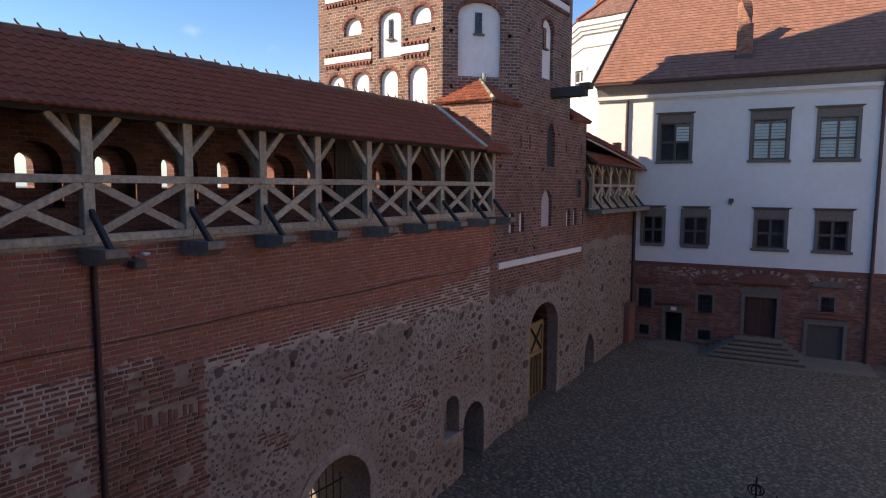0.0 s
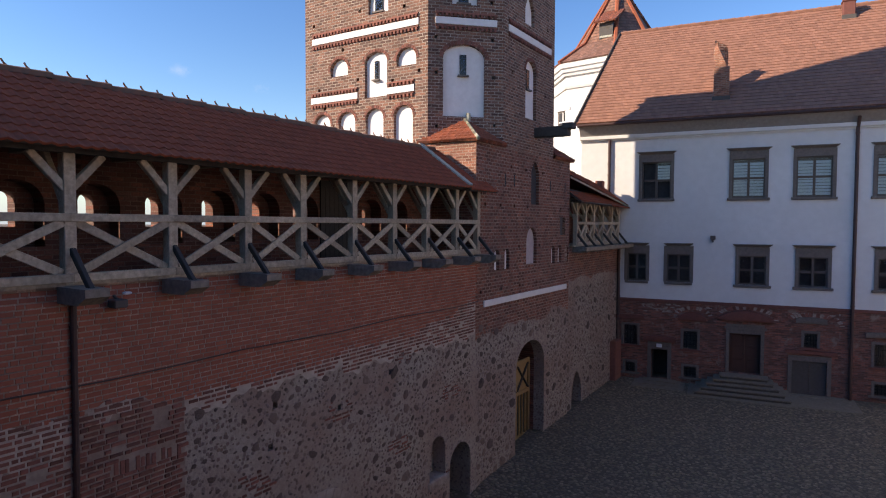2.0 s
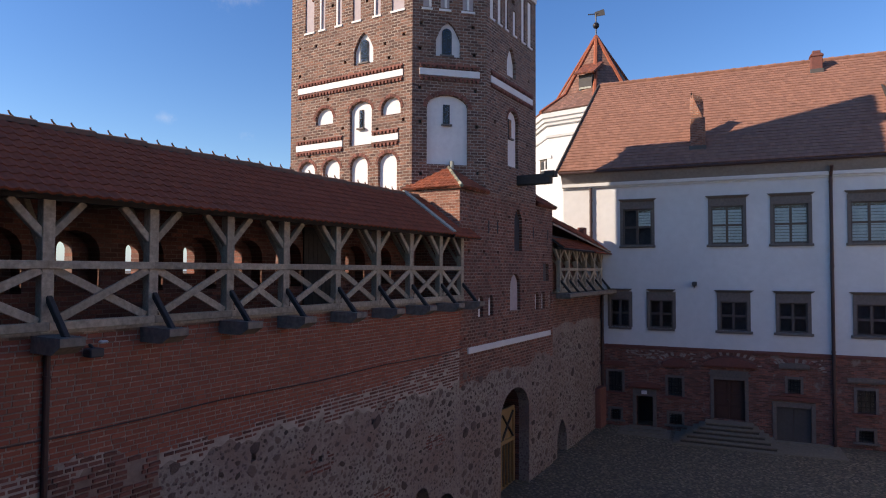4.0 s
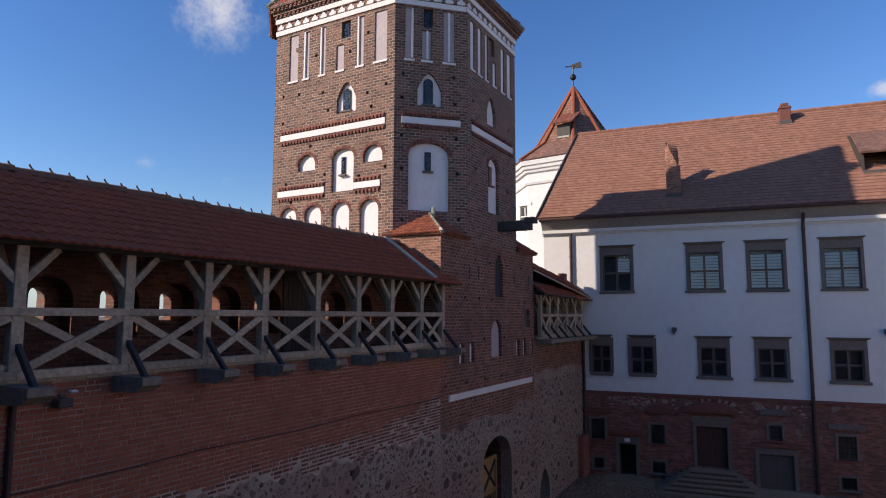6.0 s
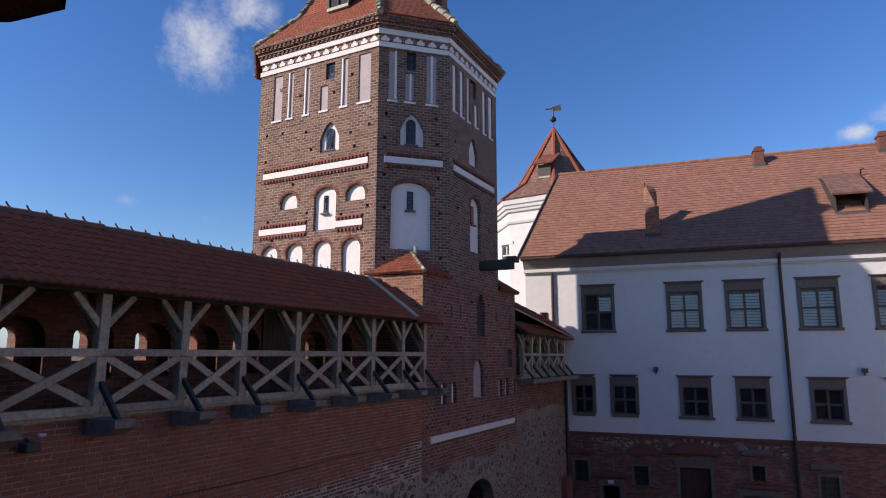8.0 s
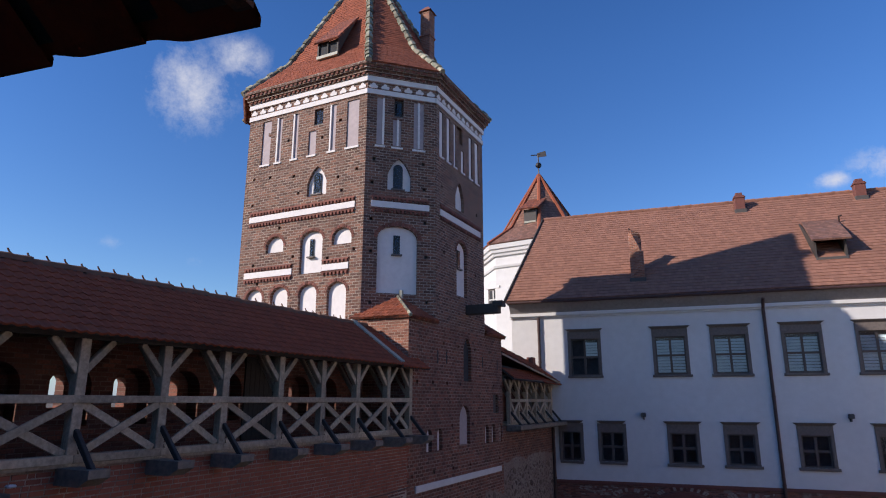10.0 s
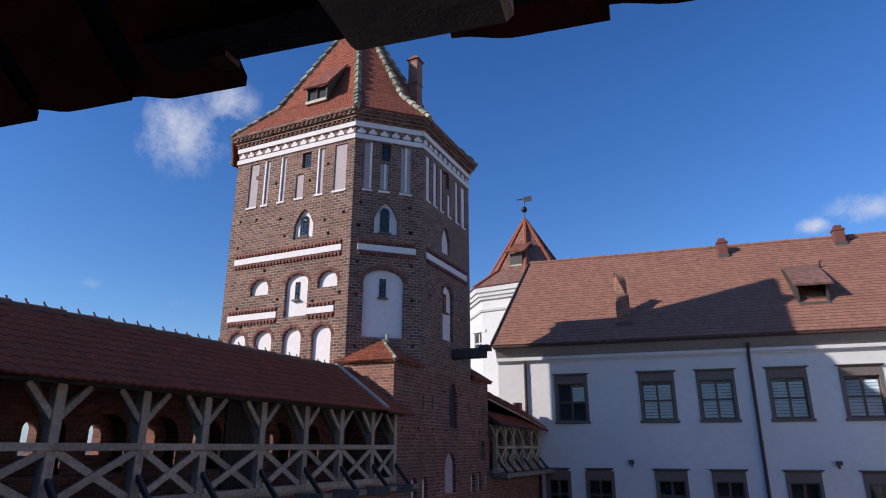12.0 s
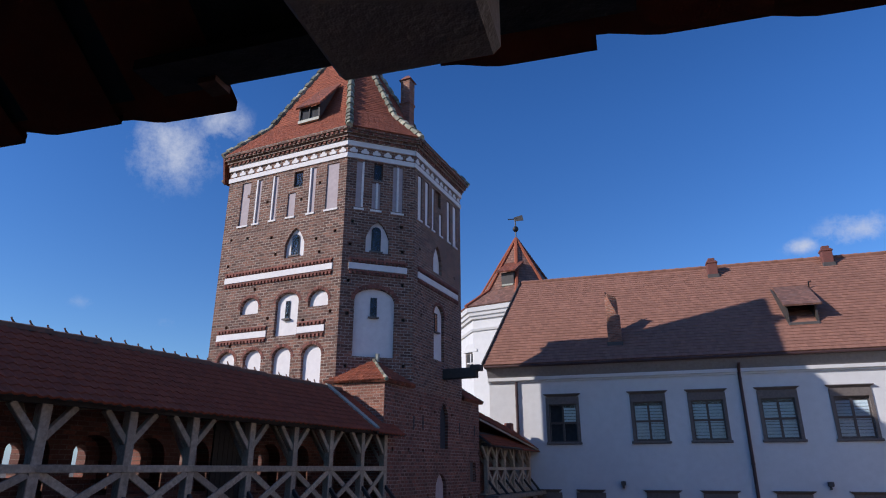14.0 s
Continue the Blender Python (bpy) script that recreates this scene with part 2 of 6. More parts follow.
def tile_mat(name, c1, c2, joint, tw, th, rough=0.8, gap=0.011, step=0.03, line=0.0):
    """Rows of clay roof tiles for roofs that stay far off."""
    m, nt, bsdf, vec = start_mat(name, rough)
    bcol, bfac = bricks(nt, vec, c1, c2, joint, tw, th, gap)
    col = mixc(nt, noise_fac(nt, vec, 0.35, 0.35, 0.75, detail=8), bcol, tuple(0.62 * x for x in c1))
    col = mixc(nt, noise_fac(nt, vec, 5, 0.62, 0.8), col, (0.42, 0.3, 0.24))
    nt.links.new(col, bsdf.inputs["Base Color"])
    sep = nt.nodes.new("ShaderNodeSeparateXYZ")
    nt.links.new(vec, sep.inputs[0])
    md = nt.nodes.new("ShaderNodeMath")
    md.operation, md.inputs[1].default_value = "DIVIDE", th
    nt.links.new(sep.outputs["Y"], md.inputs[0])
    fr = nt.nodes.new("ShaderNodeMath")
    fr.operation = "FRACT"
    nt.links.new(md.outputs[0], fr.inputs[0])
    # dark joint band at each row's foot also paints the overlap's shadow
    if line:
        ln = nt.nodes.new("ShaderNodeMapRange")
        ln.inputs["From Min"].default_value, ln.inputs["From Max"].default_value = line, line * 0.6
        nt.links.new(fr.outputs[0], ln.inputs["Value"])
        nt.links.new(mixc(nt, ln.outputs[0], col, joint), bsdf.inputs["Base Color"])
    iv = nt.nodes.new("ShaderNodeMath")
    iv.operation, iv.inputs[0].default_value = "SUBTRACT", 1.0
    nt.links.new(fr.outputs[0], iv.inputs[1])
    n1 = bump(nt, bsdf, iv.outputs[0], step)
    bump(nt, bsdf, bfac, -0.01, prev=n1)
    return m


M_BRICK_TOWER = brick_mat("tower_brick", (0.25, 0.112, 0.074), (0.10, 0.052, 0.043), (0.44, 0.36, 0.29), bw=0.29, bh=0.115, ms=0.018, stain=(0.10, 0.062, 0.05), stain_amount=0.5)
M_WALL_FAR = wall_mat("far_wall", 6.75, (0.27, 0.095, 0.058), (0.125, 0.055, 0.04), (0.36, 0.25, 0.195), bh=0.125, ms=0.022, pebble=0.33, dull=0.88)
M_WALL_TOWER = wall_mat("tower_wall", 5.45, (0.28, 0.098, 0.06), (0.13, 0.056, 0.04), (0.42, 0.30, 0.235), bh=0.125, ms=0.022, pebble=0.33, dull=0.88)
M_WALL = wall_mat("curtain_wall", 6.15, (0.43, 0.295, 0.225), (0.36, 0.24, 0.18), (0.42, 0.30, 0.24))
M_BRICK_PIECE = plain("wall_brick", (0.37, 0.108, 0.062), (0.30, 0.088, 0.053), 5, 0.9, 0.004, island=0.14)
M_BRICK_OLD = plain("old_brick", (0.26, 0.092, 0.064), (0.14, 0.058, 0.046), 9, 0.92, 0.006, island=0.38)
M_BRICK_CHIMNEY = brick_mat("chimney_brick", (0.36, 0.14, 0.085), (0.24, 0.09, 0.06), (0.40, 0.30, 0.23), bw=0.26, bh=0.1, ms=0.014)
# darker than the wall brick: shade under the gallery roof is in it
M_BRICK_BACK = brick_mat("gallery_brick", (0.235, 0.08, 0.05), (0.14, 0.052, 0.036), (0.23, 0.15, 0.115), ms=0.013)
M_STONE = plain("field_stone", (0.19, 0.125, 0.10), (0.085, 0.06, 0.05), 8, 0.85, 0.008, island=0.45)
M_MORTAR_DULL = plain("dull_mortar", (0.40, 0.30, 0.245), (0.18, 0.115, 0.095), 3, 0.95, 0.01)
M_LIME = plain("pale_lime_joint", (0.56, 0.46, 0.39), (0.34, 0.26, 0.21), 3, 0.95, 0.008)
M_MORTAR = plain("lime_mortar", (0.46, 0.37, 0.31), (0.21, 0.145, 0.12), 3, 0.95, 0.008)
M_RIDGE = plain("mossy_ridge_tile", (0.23, 0.09, 0.052), (0.12, 0.075, 0.046), 8, 0.85, 0.004)
M_WHITE = plain("white_limewash", (0.82, 0.765, 0.735), (0.72, 0.665, 0.64), 5, 0.9, 0.003)
M_PALACE = plain("white_plaster", (0.68, 0.66, 0.645), (0.62, 0.60, 0.585), 2.5, 0.9, 0.003)
M_PALACE_BRICK = brick_mat("palace_brick", (0.31, 0.112, 0.075), (0.13, 0.065, 0.052), (0.24, 0.155, 0.13), bh=0.09, ms=0.012, stain=(0.11, 0.065, 0.055), stain_amount=0.9, relief=0.02, patch=(0.25, 0.185, 0.155))
M_STONE_TRIM = plain("grey_stone", (0.18, 0.145, 0.125), (0.11, 0.09, 0.08), 10, 0.8, 0.004)
# grey instead of plaster white: the eave's shade is put into it
M_COVE = plain("shaded_cove", (0.29, 0.26, 0.25), (0.22, 0.195, 0.185), 6, 0.85, 0.003)
# shade inside slots and base niche is put into this pinkish limewash
M_PINK_SHADE = plain("pink_shade_limewash", (0.50, 0.41, 0.41), (0.40, 0.33, 0.33), 6, 0.9, 0.003)
M_RED_TRIM = plain("red_plaster", (0.21, 0.068, 0.05), (0.13, 0.05, 0.04), 8, 0.85, 0.006)
# upward faces paler, risers darker: the fall of sky light is in these colours
M_TREAD = plain("skylit_stone", (0.27, 0.21, 0.15), (0.18, 0.14, 0.10), 7, 0.9, 0.005)
M_STEP = plain("shaded_riser_stone", (0.12, 0.092, 0.07), (0.08, 0.062, 0.048), 7, 0.9, 0.005)
M_WOOD = plain("weathered_timber", (0.55, 0.43, 0.305), (0.27, 0.208, 0.147), 9, 0.9, 0.005, stretch=(4, 1.3, 1.3), island=0.22)
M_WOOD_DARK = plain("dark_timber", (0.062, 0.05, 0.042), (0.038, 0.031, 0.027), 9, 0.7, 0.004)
M_WOOD_RAW = plain("raw_timber", (0.36, 0.215, 0.085), (0.26, 0.15, 0.06), 12, 0.7, 0.003)
M_WOOD_DOOR = plain("brown_door", (0.085, 0.03, 0.018), (0.045, 0.017, 0.011), 14, 0.6, 0.003, stretch=(6, 6, 0.6))
M_WOOD_BLOCK = plain("grey_beam", (0.50, 0.40, 0.31), (0.32, 0.25, 0.19), 9, 0.8, 0.004)
M_TILE = plain("clay_tile", (0.38, 0.085, 0.033), (0.25, 0.058, 0.027), 7, 0.95, 0.003, island=0.12)
M_TILE_TOWER = tile_mat("tower_tile", (0.33, 0.09, 0.04), (0.22, 0.062, 0.034), (0.09, 0.03, 0.022), 0.18, 0.16)
M_TILE_PALACE = tile_mat("palace_tile", (0.31, 0.15, 0.10), (0.25, 0.115, 0.078), (0.13, 0.06, 0.043), 0.23, 0.32, gap=0.006, step=0.06, line=0.2)
M_TILE_ROOF = plain("palace_clay_tile", (0.33, 0.155, 0.102), (0.25, 0.113, 0.077), 4, 0.9, 0.003, island=0.13)
M_TILE_HELM = plain("tower_clay_tile", (0.36, 0.095, 0.042), (0.23, 0.064, 0.034), 5, 0.9, 0.003, island=0.2)
M_TILE_GALLERY = tile_mat("gallery_tile", (0.235, 0.068, 0.046), (0.17, 0.055, 0.04), (0.07, 0.025, 0.02), 0.2, 0.25)
M_HIP = plain("hip_tile", (0.46, 0.38, 0.28), (0.08, 0.13, 0.085), 5, 0.8, 0.004, island=0.55)
M_COPPER = plain("green_flashing", (0.50, 0.47, 0.38), (0.27, 0.275, 0.215), 8, 0.6, 0.002)
M_IRON = plain("black_iron", (0.02, 0.02, 0.022), (0.035, 0.03, 0.03), 20, 0.5, 0.001, metal=0.6)
M_PIPE = plain("brown_pipe", (0.075, 0.032, 0.028), (0.045, 0.022, 0.02), 8, 0.6, 0.001)
M_DARK = plain("dark_shutter", (0.095, 0.082, 0.074), (0.07, 0.061, 0.056), 8, 0.8, 0.002)
M_FRAME = plain("window_wood", (0.096, 0.072, 0.0608), (0.064, 0.048, 0.0416), 10, 0.5, 0.001)
# near-black plates in this colour stand for the darkness inside openings
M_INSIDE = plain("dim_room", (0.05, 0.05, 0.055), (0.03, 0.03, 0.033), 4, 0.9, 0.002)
# blind tone also carries the sky's reflection that the panes lack
M_BLIND = plain("sky_tinted_blind", (0.38, 0.47, 0.53), (0.31, 0.39, 0.45), 3, 0.8, 0.002)
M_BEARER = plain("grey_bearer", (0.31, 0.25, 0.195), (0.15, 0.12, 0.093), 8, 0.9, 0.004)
M_WHITE_GLASS = plain("opal_glass", (0.75, 0.75, 0.75), (0.65, 0.65, 0.66), 6, 0.35, 0.001)


def glass_mat():
    m, nt, bsdf, vec = start_mat("window_glass", 0.05)
    bsdf.inputs["Base Color"].default_value = (0.95, 0.97, 0.98, 1)
    bsdf.inputs["Transmission Weight"].default_value = 1.0
    bsdf.inputs["IOR"].default_value = 1.35
    return m


def cobble_mat():
    m, nt, bsdf, vec = start_mat("cobbles", 0.85)
    vo = nt.nodes.new("ShaderNodeTexVoronoi")
    vo.inputs["Scale"].default_value = 6.0
    nt.links.new(vec, vo.inputs["Vector"])
    rg = nt.nodes.new("ShaderNodeMapRange")
    rg.inputs["From Min"].default_value, rg.inputs["From Max"].default_value = 0.3, 0.5
    nt.links.new(vo.outputs["Distance"], rg.inputs["Value"])
    c = mixc(nt, 0.2, (0.235, 0.172, 0.108), vo.outputs["Color"], "SOFT_LIGHT")
    c = mixc(nt, noise_fac(nt, vec, 0.3, 0.3, 0.7, detail=8), c, (0.165, 0.122, 0.08))
    nt.links.new(mixc(nt, rg.outputs[0], c, (0.115, 0.085, 0.056)), bsdf.inputs["Base Color"])
    iv = nt.nodes.new("ShaderNodeMath")
    iv.operation, iv.inputs[0].default_value = "SUBTRACT", 1.0
    nt.links.new(rg.outputs[0], iv.inputs[1])
    bump(nt, bsdf, iv.outputs[0], 0.03)
    return m


M_GLASS = glass_mat()
M_COBBLE = cobble_mat()
M_COBBLE_STONE = plain("cobble_stone", (0.295, 0.215, 0.138), (0.15, 0.11, 0.072), 9, 0.8, 0.006, island=0.42)

# ---- building helpers ----
I4 = Matrix.Identity(4)
placed = {}


def thing(name, at, label, category, group="", kind=""):
    ob = new(name)
    ob.empty_display_size = 0.2
    ob.matrix_basis = Matrix.Translation(at)
    placed[ob] = Matrix.Translation(at)
    return tagged(ob, label, category, group, kind)


def link(name, mesh, mat, parent=None, label="", m=I4):
    ob = new(name, mesh)
    if mat and not mesh.materials:
        mesh.materials.append(mat)
    ob.matrix_basis = m
    placed[ob] = m
    if parent:
        ob.parent = parent
        ob.matrix_parent_inverse = placed[parent].inverted()
    if label:
        ob["label"] = label
    return ob


def part(name, bm, mat, parent=None, label="", m=I4, smooth=False):
    mesh = bpy.data.meshes.new(name)
    bmesh.ops.recalc_face_normals(bm, faces=bm.faces)
    if smooth:
        for f in bm.faces:
            f.smooth = True
    bm.to_mesh(mesh)
    bm.free()
    return link(name, mesh, mat, parent, label, m)


def hexa(bm, p):
    """A closed block from eight corners: four below, four above, in the same turn."""
    v = [bm.verts.new(q) for q in p]
    for f in ((3, 2, 1, 0), (4, 5, 6, 7), (0, 1, 5, 4), (1, 2, 6, 5), (2, 3, 7, 6), (3, 0, 4, 7)):
        bm.faces.new([v[i] for i in f])
    return v


def block(x0, x1, y0, y1, z0, z1, bevel=0.0, bm=None):
    own = bm or bmesh.new()
    v = hexa(own, [(x0, y0, z0), (x1, y0, z0), (x1, y1, z0), (x0, y1, z0), (x0, y0, z1), (x1, y0, z1), (x1, y1, z1), (x0, y1, z1)])
    if bevel:
        ed = list({e for q in v for e in q.link_edges})
        bmesh.ops.bevel(own, geom=ed, offset=bevel, segments=1, affect="EDGES")
    return own


def timber(p, q, w, h, up=(0, 0, 1), bevel=0.012, bm=None):
    """A squared timber from p to q; h is measured along up."""
    own = bm or bmesh.new()
    p, q = Vector(p), Vector(q)
    d = (q - p).normalized()
    s = d.cross(Vector(up)).normalized()
    n = s.cross(d)
    s, n = s * w / 2, n * h / 2
    v = hexa(own, [p - s - n, p + s - n, q + s - n, q - s - n, p - s + n, p + s + n, q + s + n, q - s + n])
    if bevel:
        ed = list({e for k in v for e in k.link_edges})
        bmesh.ops.bevel(own, geom=ed, offset=bevel, segments=1, affect="EDGES")
    return own


def rod(points, r, seg=8, bm=None):
    """A round rod along a line of points."""
    own = bm or bmesh.new()
    rings = []
    pts = [Vector(p) for p in points]
    for i, p in enumerate(pts):
        d = (pts[min(i + 1, len(pts) - 1)] - pts[max(i - 1, 0)]).normalized()
        a = d.orthogonal().normalized() if not rings else (prev - d * prev.dot(d)).normalized()
        prev = a
        b = d.cross(a)
        rings.append([own.verts.new(p + (a * math.cos(k * math.tau / seg) + b * math.sin(k * math.tau / seg)) * r) for k in range(seg)])
    for r0, r1 in zip(rings, rings[1:]):
        for k in range(seg):
            own.faces.new((r0[k], r0[(k + 1) % seg], r1[(k + 1) % seg], r1[k]))
    own.faces.new(rings[0][::-1]), own.faces.new(rings[-1])
    return own


def plane_at(origin, xdir):
    """Local x along xdir, local y upwards, local z out of the wall."""
    x = Vector(xdir).normalized()
    y = Vector((0, 0, 1))
    z = x.cross(y)
    return Matrix(((x.x, y.x, z.x, origin[0]), (x.y, y.y, z.y, origin[1]), (x.z, y.z, z.z, origin[2]), (0, 0, 0, 1)))


def slope_at(points):
    """The frame of a sloping face: x level, y up the slope, z out; points run anticlockwise seen from outside."""
    p = [Vector(q) for q in points]
    n = Vector((0, 0, 0))
    for a, b in zip(p, p[1:] + p[:1]):
        n += (a - p[0]).cross(b - p[0])
    n.normalize()
    x = Vector((0, 0, 1)).cross(n).normalized()
    y = n.cross(x)
    return Matrix(((x.x, y.x, n.x, p[0].x), (x.y, y.y, n.y, p[0].y), (x.z, y.z, n.z, p[0].z), (0, 0, 0, 1)))


def slab(name, points, thick, mat, parent, label=""):
    """A flat slab below a polygon."""
    m = slope_at(points)
    inv = m.inverted()
    bm = bmesh.new()
    top = [bm.verts.new(inv @ Vector(q)) for q in points]
    low = [bm.verts.new(v.co - Vector((0, 0, thick))) for v in top]
    bm.faces.new(top), bm.faces.new(low[::-1])
    for i in range(len(top)):
        j = (i + 1) % len(top)
        bm.faces.new((top[j], top[i], low[i], low[j]))
    return part(name, bm, mat, parent, label, m)


def loop(u0, u1, v0, v1, kind="rect", rise=None, n=10):
    """The outline of an opening, anticlockwise."""
    if kind == "rect":
        return [(u0, v0), (u1, v0), (u1, v1), (u0, v1)]
    c, w = (u0 + u1) / 2, (u1 - u0) / 2
    rise = rise or w
    pts = [(u0, v0), (u1, v0)]
    for i in range(n + 1):
        a = math.pi * i / n
        if kind == "round":
            pts.append((c + w * math.cos(a), v1 - rise + rise * math.sin(a)))
        else:
            k = abs(math.cos(a))
            pts.append((c + w * math.copysign(k ** 0.75, math.cos(a)), v1 - rise + rise * (1 - k ** 1.25)))
    return pts


def panel(name, outline, holes, m, mat, parent=None, thick=0.4, label=""):
    """A wall plate with openings; a hole is (outline, depth) and one as deep as the plate goes through."""
    from mathutils.geometry import tessellate_polygon
    bm = bmesh.new()
    loops = [outline] + [h[0] for h in holes]

    def skin(ls, z):
        flat = [p for l in ls for p in l]
        vs = [bm.verts.new((u, v, z)) for u, v in flat]
        for tri in tessellate_polygon([[Vector((u, v, 0)) for u, v in l] for l in ls]):
            if len(set(tri)) == 3:
                f = bm.faces.new([vs[i] for i in tri])
                f.normal_update()
                if f.normal.z * (1 if z == 0 else -1) < 0:
                    f.normal_flip()
        return vs

    front = skin(loops, 0)
    deep = [h for h in holes if h[1] >= thick]
    skin([outline] + [h[0] for h in deep], -thick)
    k = 0
    for l, depth, sign in [(outline, thick, -1)] + [(h[0], min(h[1], thick), 1) for h in holes]:
        fr = front[k:k + len(l)]
        k += len(l)
        bk = [bm.verts.new((u, v, -depth)) for u, v in l]
        for i in range(len(l)):
            j = (i + 1) % len(l)
            q = (fr[i], fr[j], bk[j], bk[i])
            bm.faces.new(q[::-1] if sign < 0 else q)
    mesh = bpy.data.meshes.new(name)
    bm.to_mesh(mesh)
    bm.free()
    return link(name, mesh, mat, parent, label, m)


def fill(name, outline, depth, m, mat, parent, label="", thick=0.04):
    """The plate that closes the back of a blind opening."""
    bm = bmesh.new()
    a = [bm.verts.new((u, v, -depth)) for u, v in outline]
    b = [bm.verts.new((u, v, -depth - thick)) for u, v in outline]
    bm.faces.new(a), bm.faces.new(b[::-1])
    for i in range(len(a)):
        j = (i + 1) % len(a)
        bm.faces.new((a[j], a[i], b[i], b[j]))
    return part(name, bm, mat, parent, label, m)


def lblock(name, u0, u1, v0, v1, w0, w1, m, mat, parent, label="", bevel=0.0):
    return part(name, block(u0, u1, v0, v1, w0, w1, bevel), mat, parent, label, m)


def many_boxes(name, boxes, mat, parent, m, label=""):
    """Loose blocks without backs, joined; each is u0, u1, v0, v1, w, tilt."""
    vs, fs = [], []
    for u0, u1, v0, v1, w, c in boxes:
        k = len(vs)
        e = 0.006
        vs += [(u0, v0, -0.01), (u1, v0, -0.01), (u1, v1, -0.01), (u0, v1, -0.01),
               (u0 + e, v0 + e, w - c), (u1 - e, v0 + e, w + c), (u1 - e, v1 - e, w + c), (u0 + e, v1 - e, w - c)]
        fs += [(k + 4, k + 5, k + 6, k + 7), (k, k + 1, k + 5, k + 4), (k + 1, k + 2, k + 6, k + 5), (k + 2, k + 3, k + 7, k + 6), (k + 3, k, k + 4, k + 7)]
    mesh = bpy.data.meshes.new(name)
    mesh.from_pydata(vs, [], fs)
    ob = link(name, mesh, mat, parent, label, m)
    return tagged(ob, kind="stuff")


def ground_z(y):
    return float(np.interp(y, [-60, 14, 17, 20, 23, 26, 37, 60], [-0.8, -0.75, -0.68, -0.14, 0.0, 0.18, 0.45, 0.45]))

# ---- ground ----
PHI = radians(7.6)
U = Vector((math.cos(PHI), math.sin(PHI), 0))
BACK = Vector((-math.sin(PHI), math.cos(PHI), 0))
bm = bmesh.new()
ys = [-400, -60, 0, 10] + [12 + i for i in range(30)] + [60, 400, 3000]
xs = [-3000, -400, -60, -22, -11.2, -6, 0, 6, 14, 40, 400, 3000]
grid = [[bm.verts.new((x, y, ground_z(y))) for x in xs] for y in ys]
for a, b in zip(grid, grid[1:]):
    for i in range(len(xs) - 1):
        bm.faces.new((a[i], a[i + 1], b[i + 1], b[i]))
ground = tagged(part("ground", bm, M_COBBLE), "grey cobbled courtyard ground rising gently to the palace", "ground", kind="structure")

# ---- curtain wall ----
XW = -11.0
MW = plane_at((XW, 0, 0), (0, 1, 0))
H_GATE = loop(10.2, 12.75, -1.5 + 0.2, 2.31, "round", 1.25)
H_NICHE = loop(16.46, 17.4, 1.0, 2.42, "round", 0.45)
H_DOOR = loop(17.68, 19.1, -0.62, 1.81, "round", 0.7)
H_PUT = [loop(u, u + 0.14, v, v + 0.16) for u, v in ((9.9, 5.1), (9.75, 4.15), (5.0, 3.95), (7.0, 3.55), (6.95, 5.55), (7.15, 4.9), (12.1, 4.5), (14.3, 5.0))]
wall = tagged(panel("wall_west", [(-12, -1.4), (19.379, -1.4), (19.379, 8.34), (-12, 8.34)],
                    [(H_GATE, 2.0), (H_NICHE, 0.5), (H_DOOR, 1.2)] + [(h, 0.15) for h in H_PUT], MW, M_WALL, thick=2.0),
              "old castle curtain wall of red brick over rubble stone", "wall", kind="structure")
fill("niche_back", H_NICHE, 0.5, MW, M_WALL, wall)
fill("door_leaf", H_DOOR, 1.15, MW, M_WOOD_DARK, wall, "dark plank door deep in the arch")
for h in H_PUT:
    fill("hole_back", h, 0.15, MW, M_BRICK_OLD, wall)
lblock("niche_sill", 16.35, 17.5, 0.75, 1.04, -0.48, 0.05, MW, M_MORTAR, wall, "pale sloping mortar sill", 0.04)
for k in range(15):                                      # brick ring round the lower gate
    a0, a1 = math.pi * k / 15 + 0.005, math.pi * (k + 1) / 15 - 0.005
    ring = bmesh.new()
    q = []
    for w in (-0.02, 0.03):
        for rr, aa in ((0, a0), (0.27, a0), (0.27, a1), (0, a1)):
            q.append((11.475 + (1.275 + rr) * math.cos(aa), 1.06 + (1.25 + rr) * math.sin(aa), w))
    hexa(ring, q)
    part("arch_stone", ring, M_MORTAR, wall, "", MW)
# unseen outer length of the passage, added to keep sunlight off the jamb
panel("added_passage", [(9.2, -1.4), (13.8, -1.4), (13.8, 4.5), (9.2, 4.5)], [(H_GATE, 2.6)], plane_at((XW - 2.01, 0, 0), (0, 1, 0)), M_WALL, wall, thick=2.6)
gate = thing("iron_gate", (XW - 1.0, 11.4, -0.8), "dark iron bar gate inside the low arched gateway", "gate")
for k in range(9):
    part("bar", rod([(XW - 1.0, 10.35 + k * 0.28, -0.8), (XW - 1.0, 10.35 + k * 0.28, 2.2 - 0.12 * abs(k - 4) ** 1.5)], 0.018), M_IRON, gate)
for z in (-0.3, 1.0):
    part("cross_bar", rod([(XW - 1.0, 10.25, z), (XW - 1.0, 12.7, z)], 0.025), M_IRON, gate)



def ragged(y):
    return 0.06 * math.sin(y * 3.1 + 0.6) + 0.05 * math.sin(y * 7.7) + 0.035 * math.sin(y * 17.0)


def brick_foot(y):
    """Height at which the even new brickwork begins."""
    return float(np.interp(y, [0, 4, 5.4, 6.2, 7.6, 9.7, 11.8, 13, 15.2, 18, 19.4], [5.98, 6.04, 6.12, 6.12, 5.9, 5.84, 5.95, 6.07, 6.0, 6.38, 6.7])) + ragged(y)


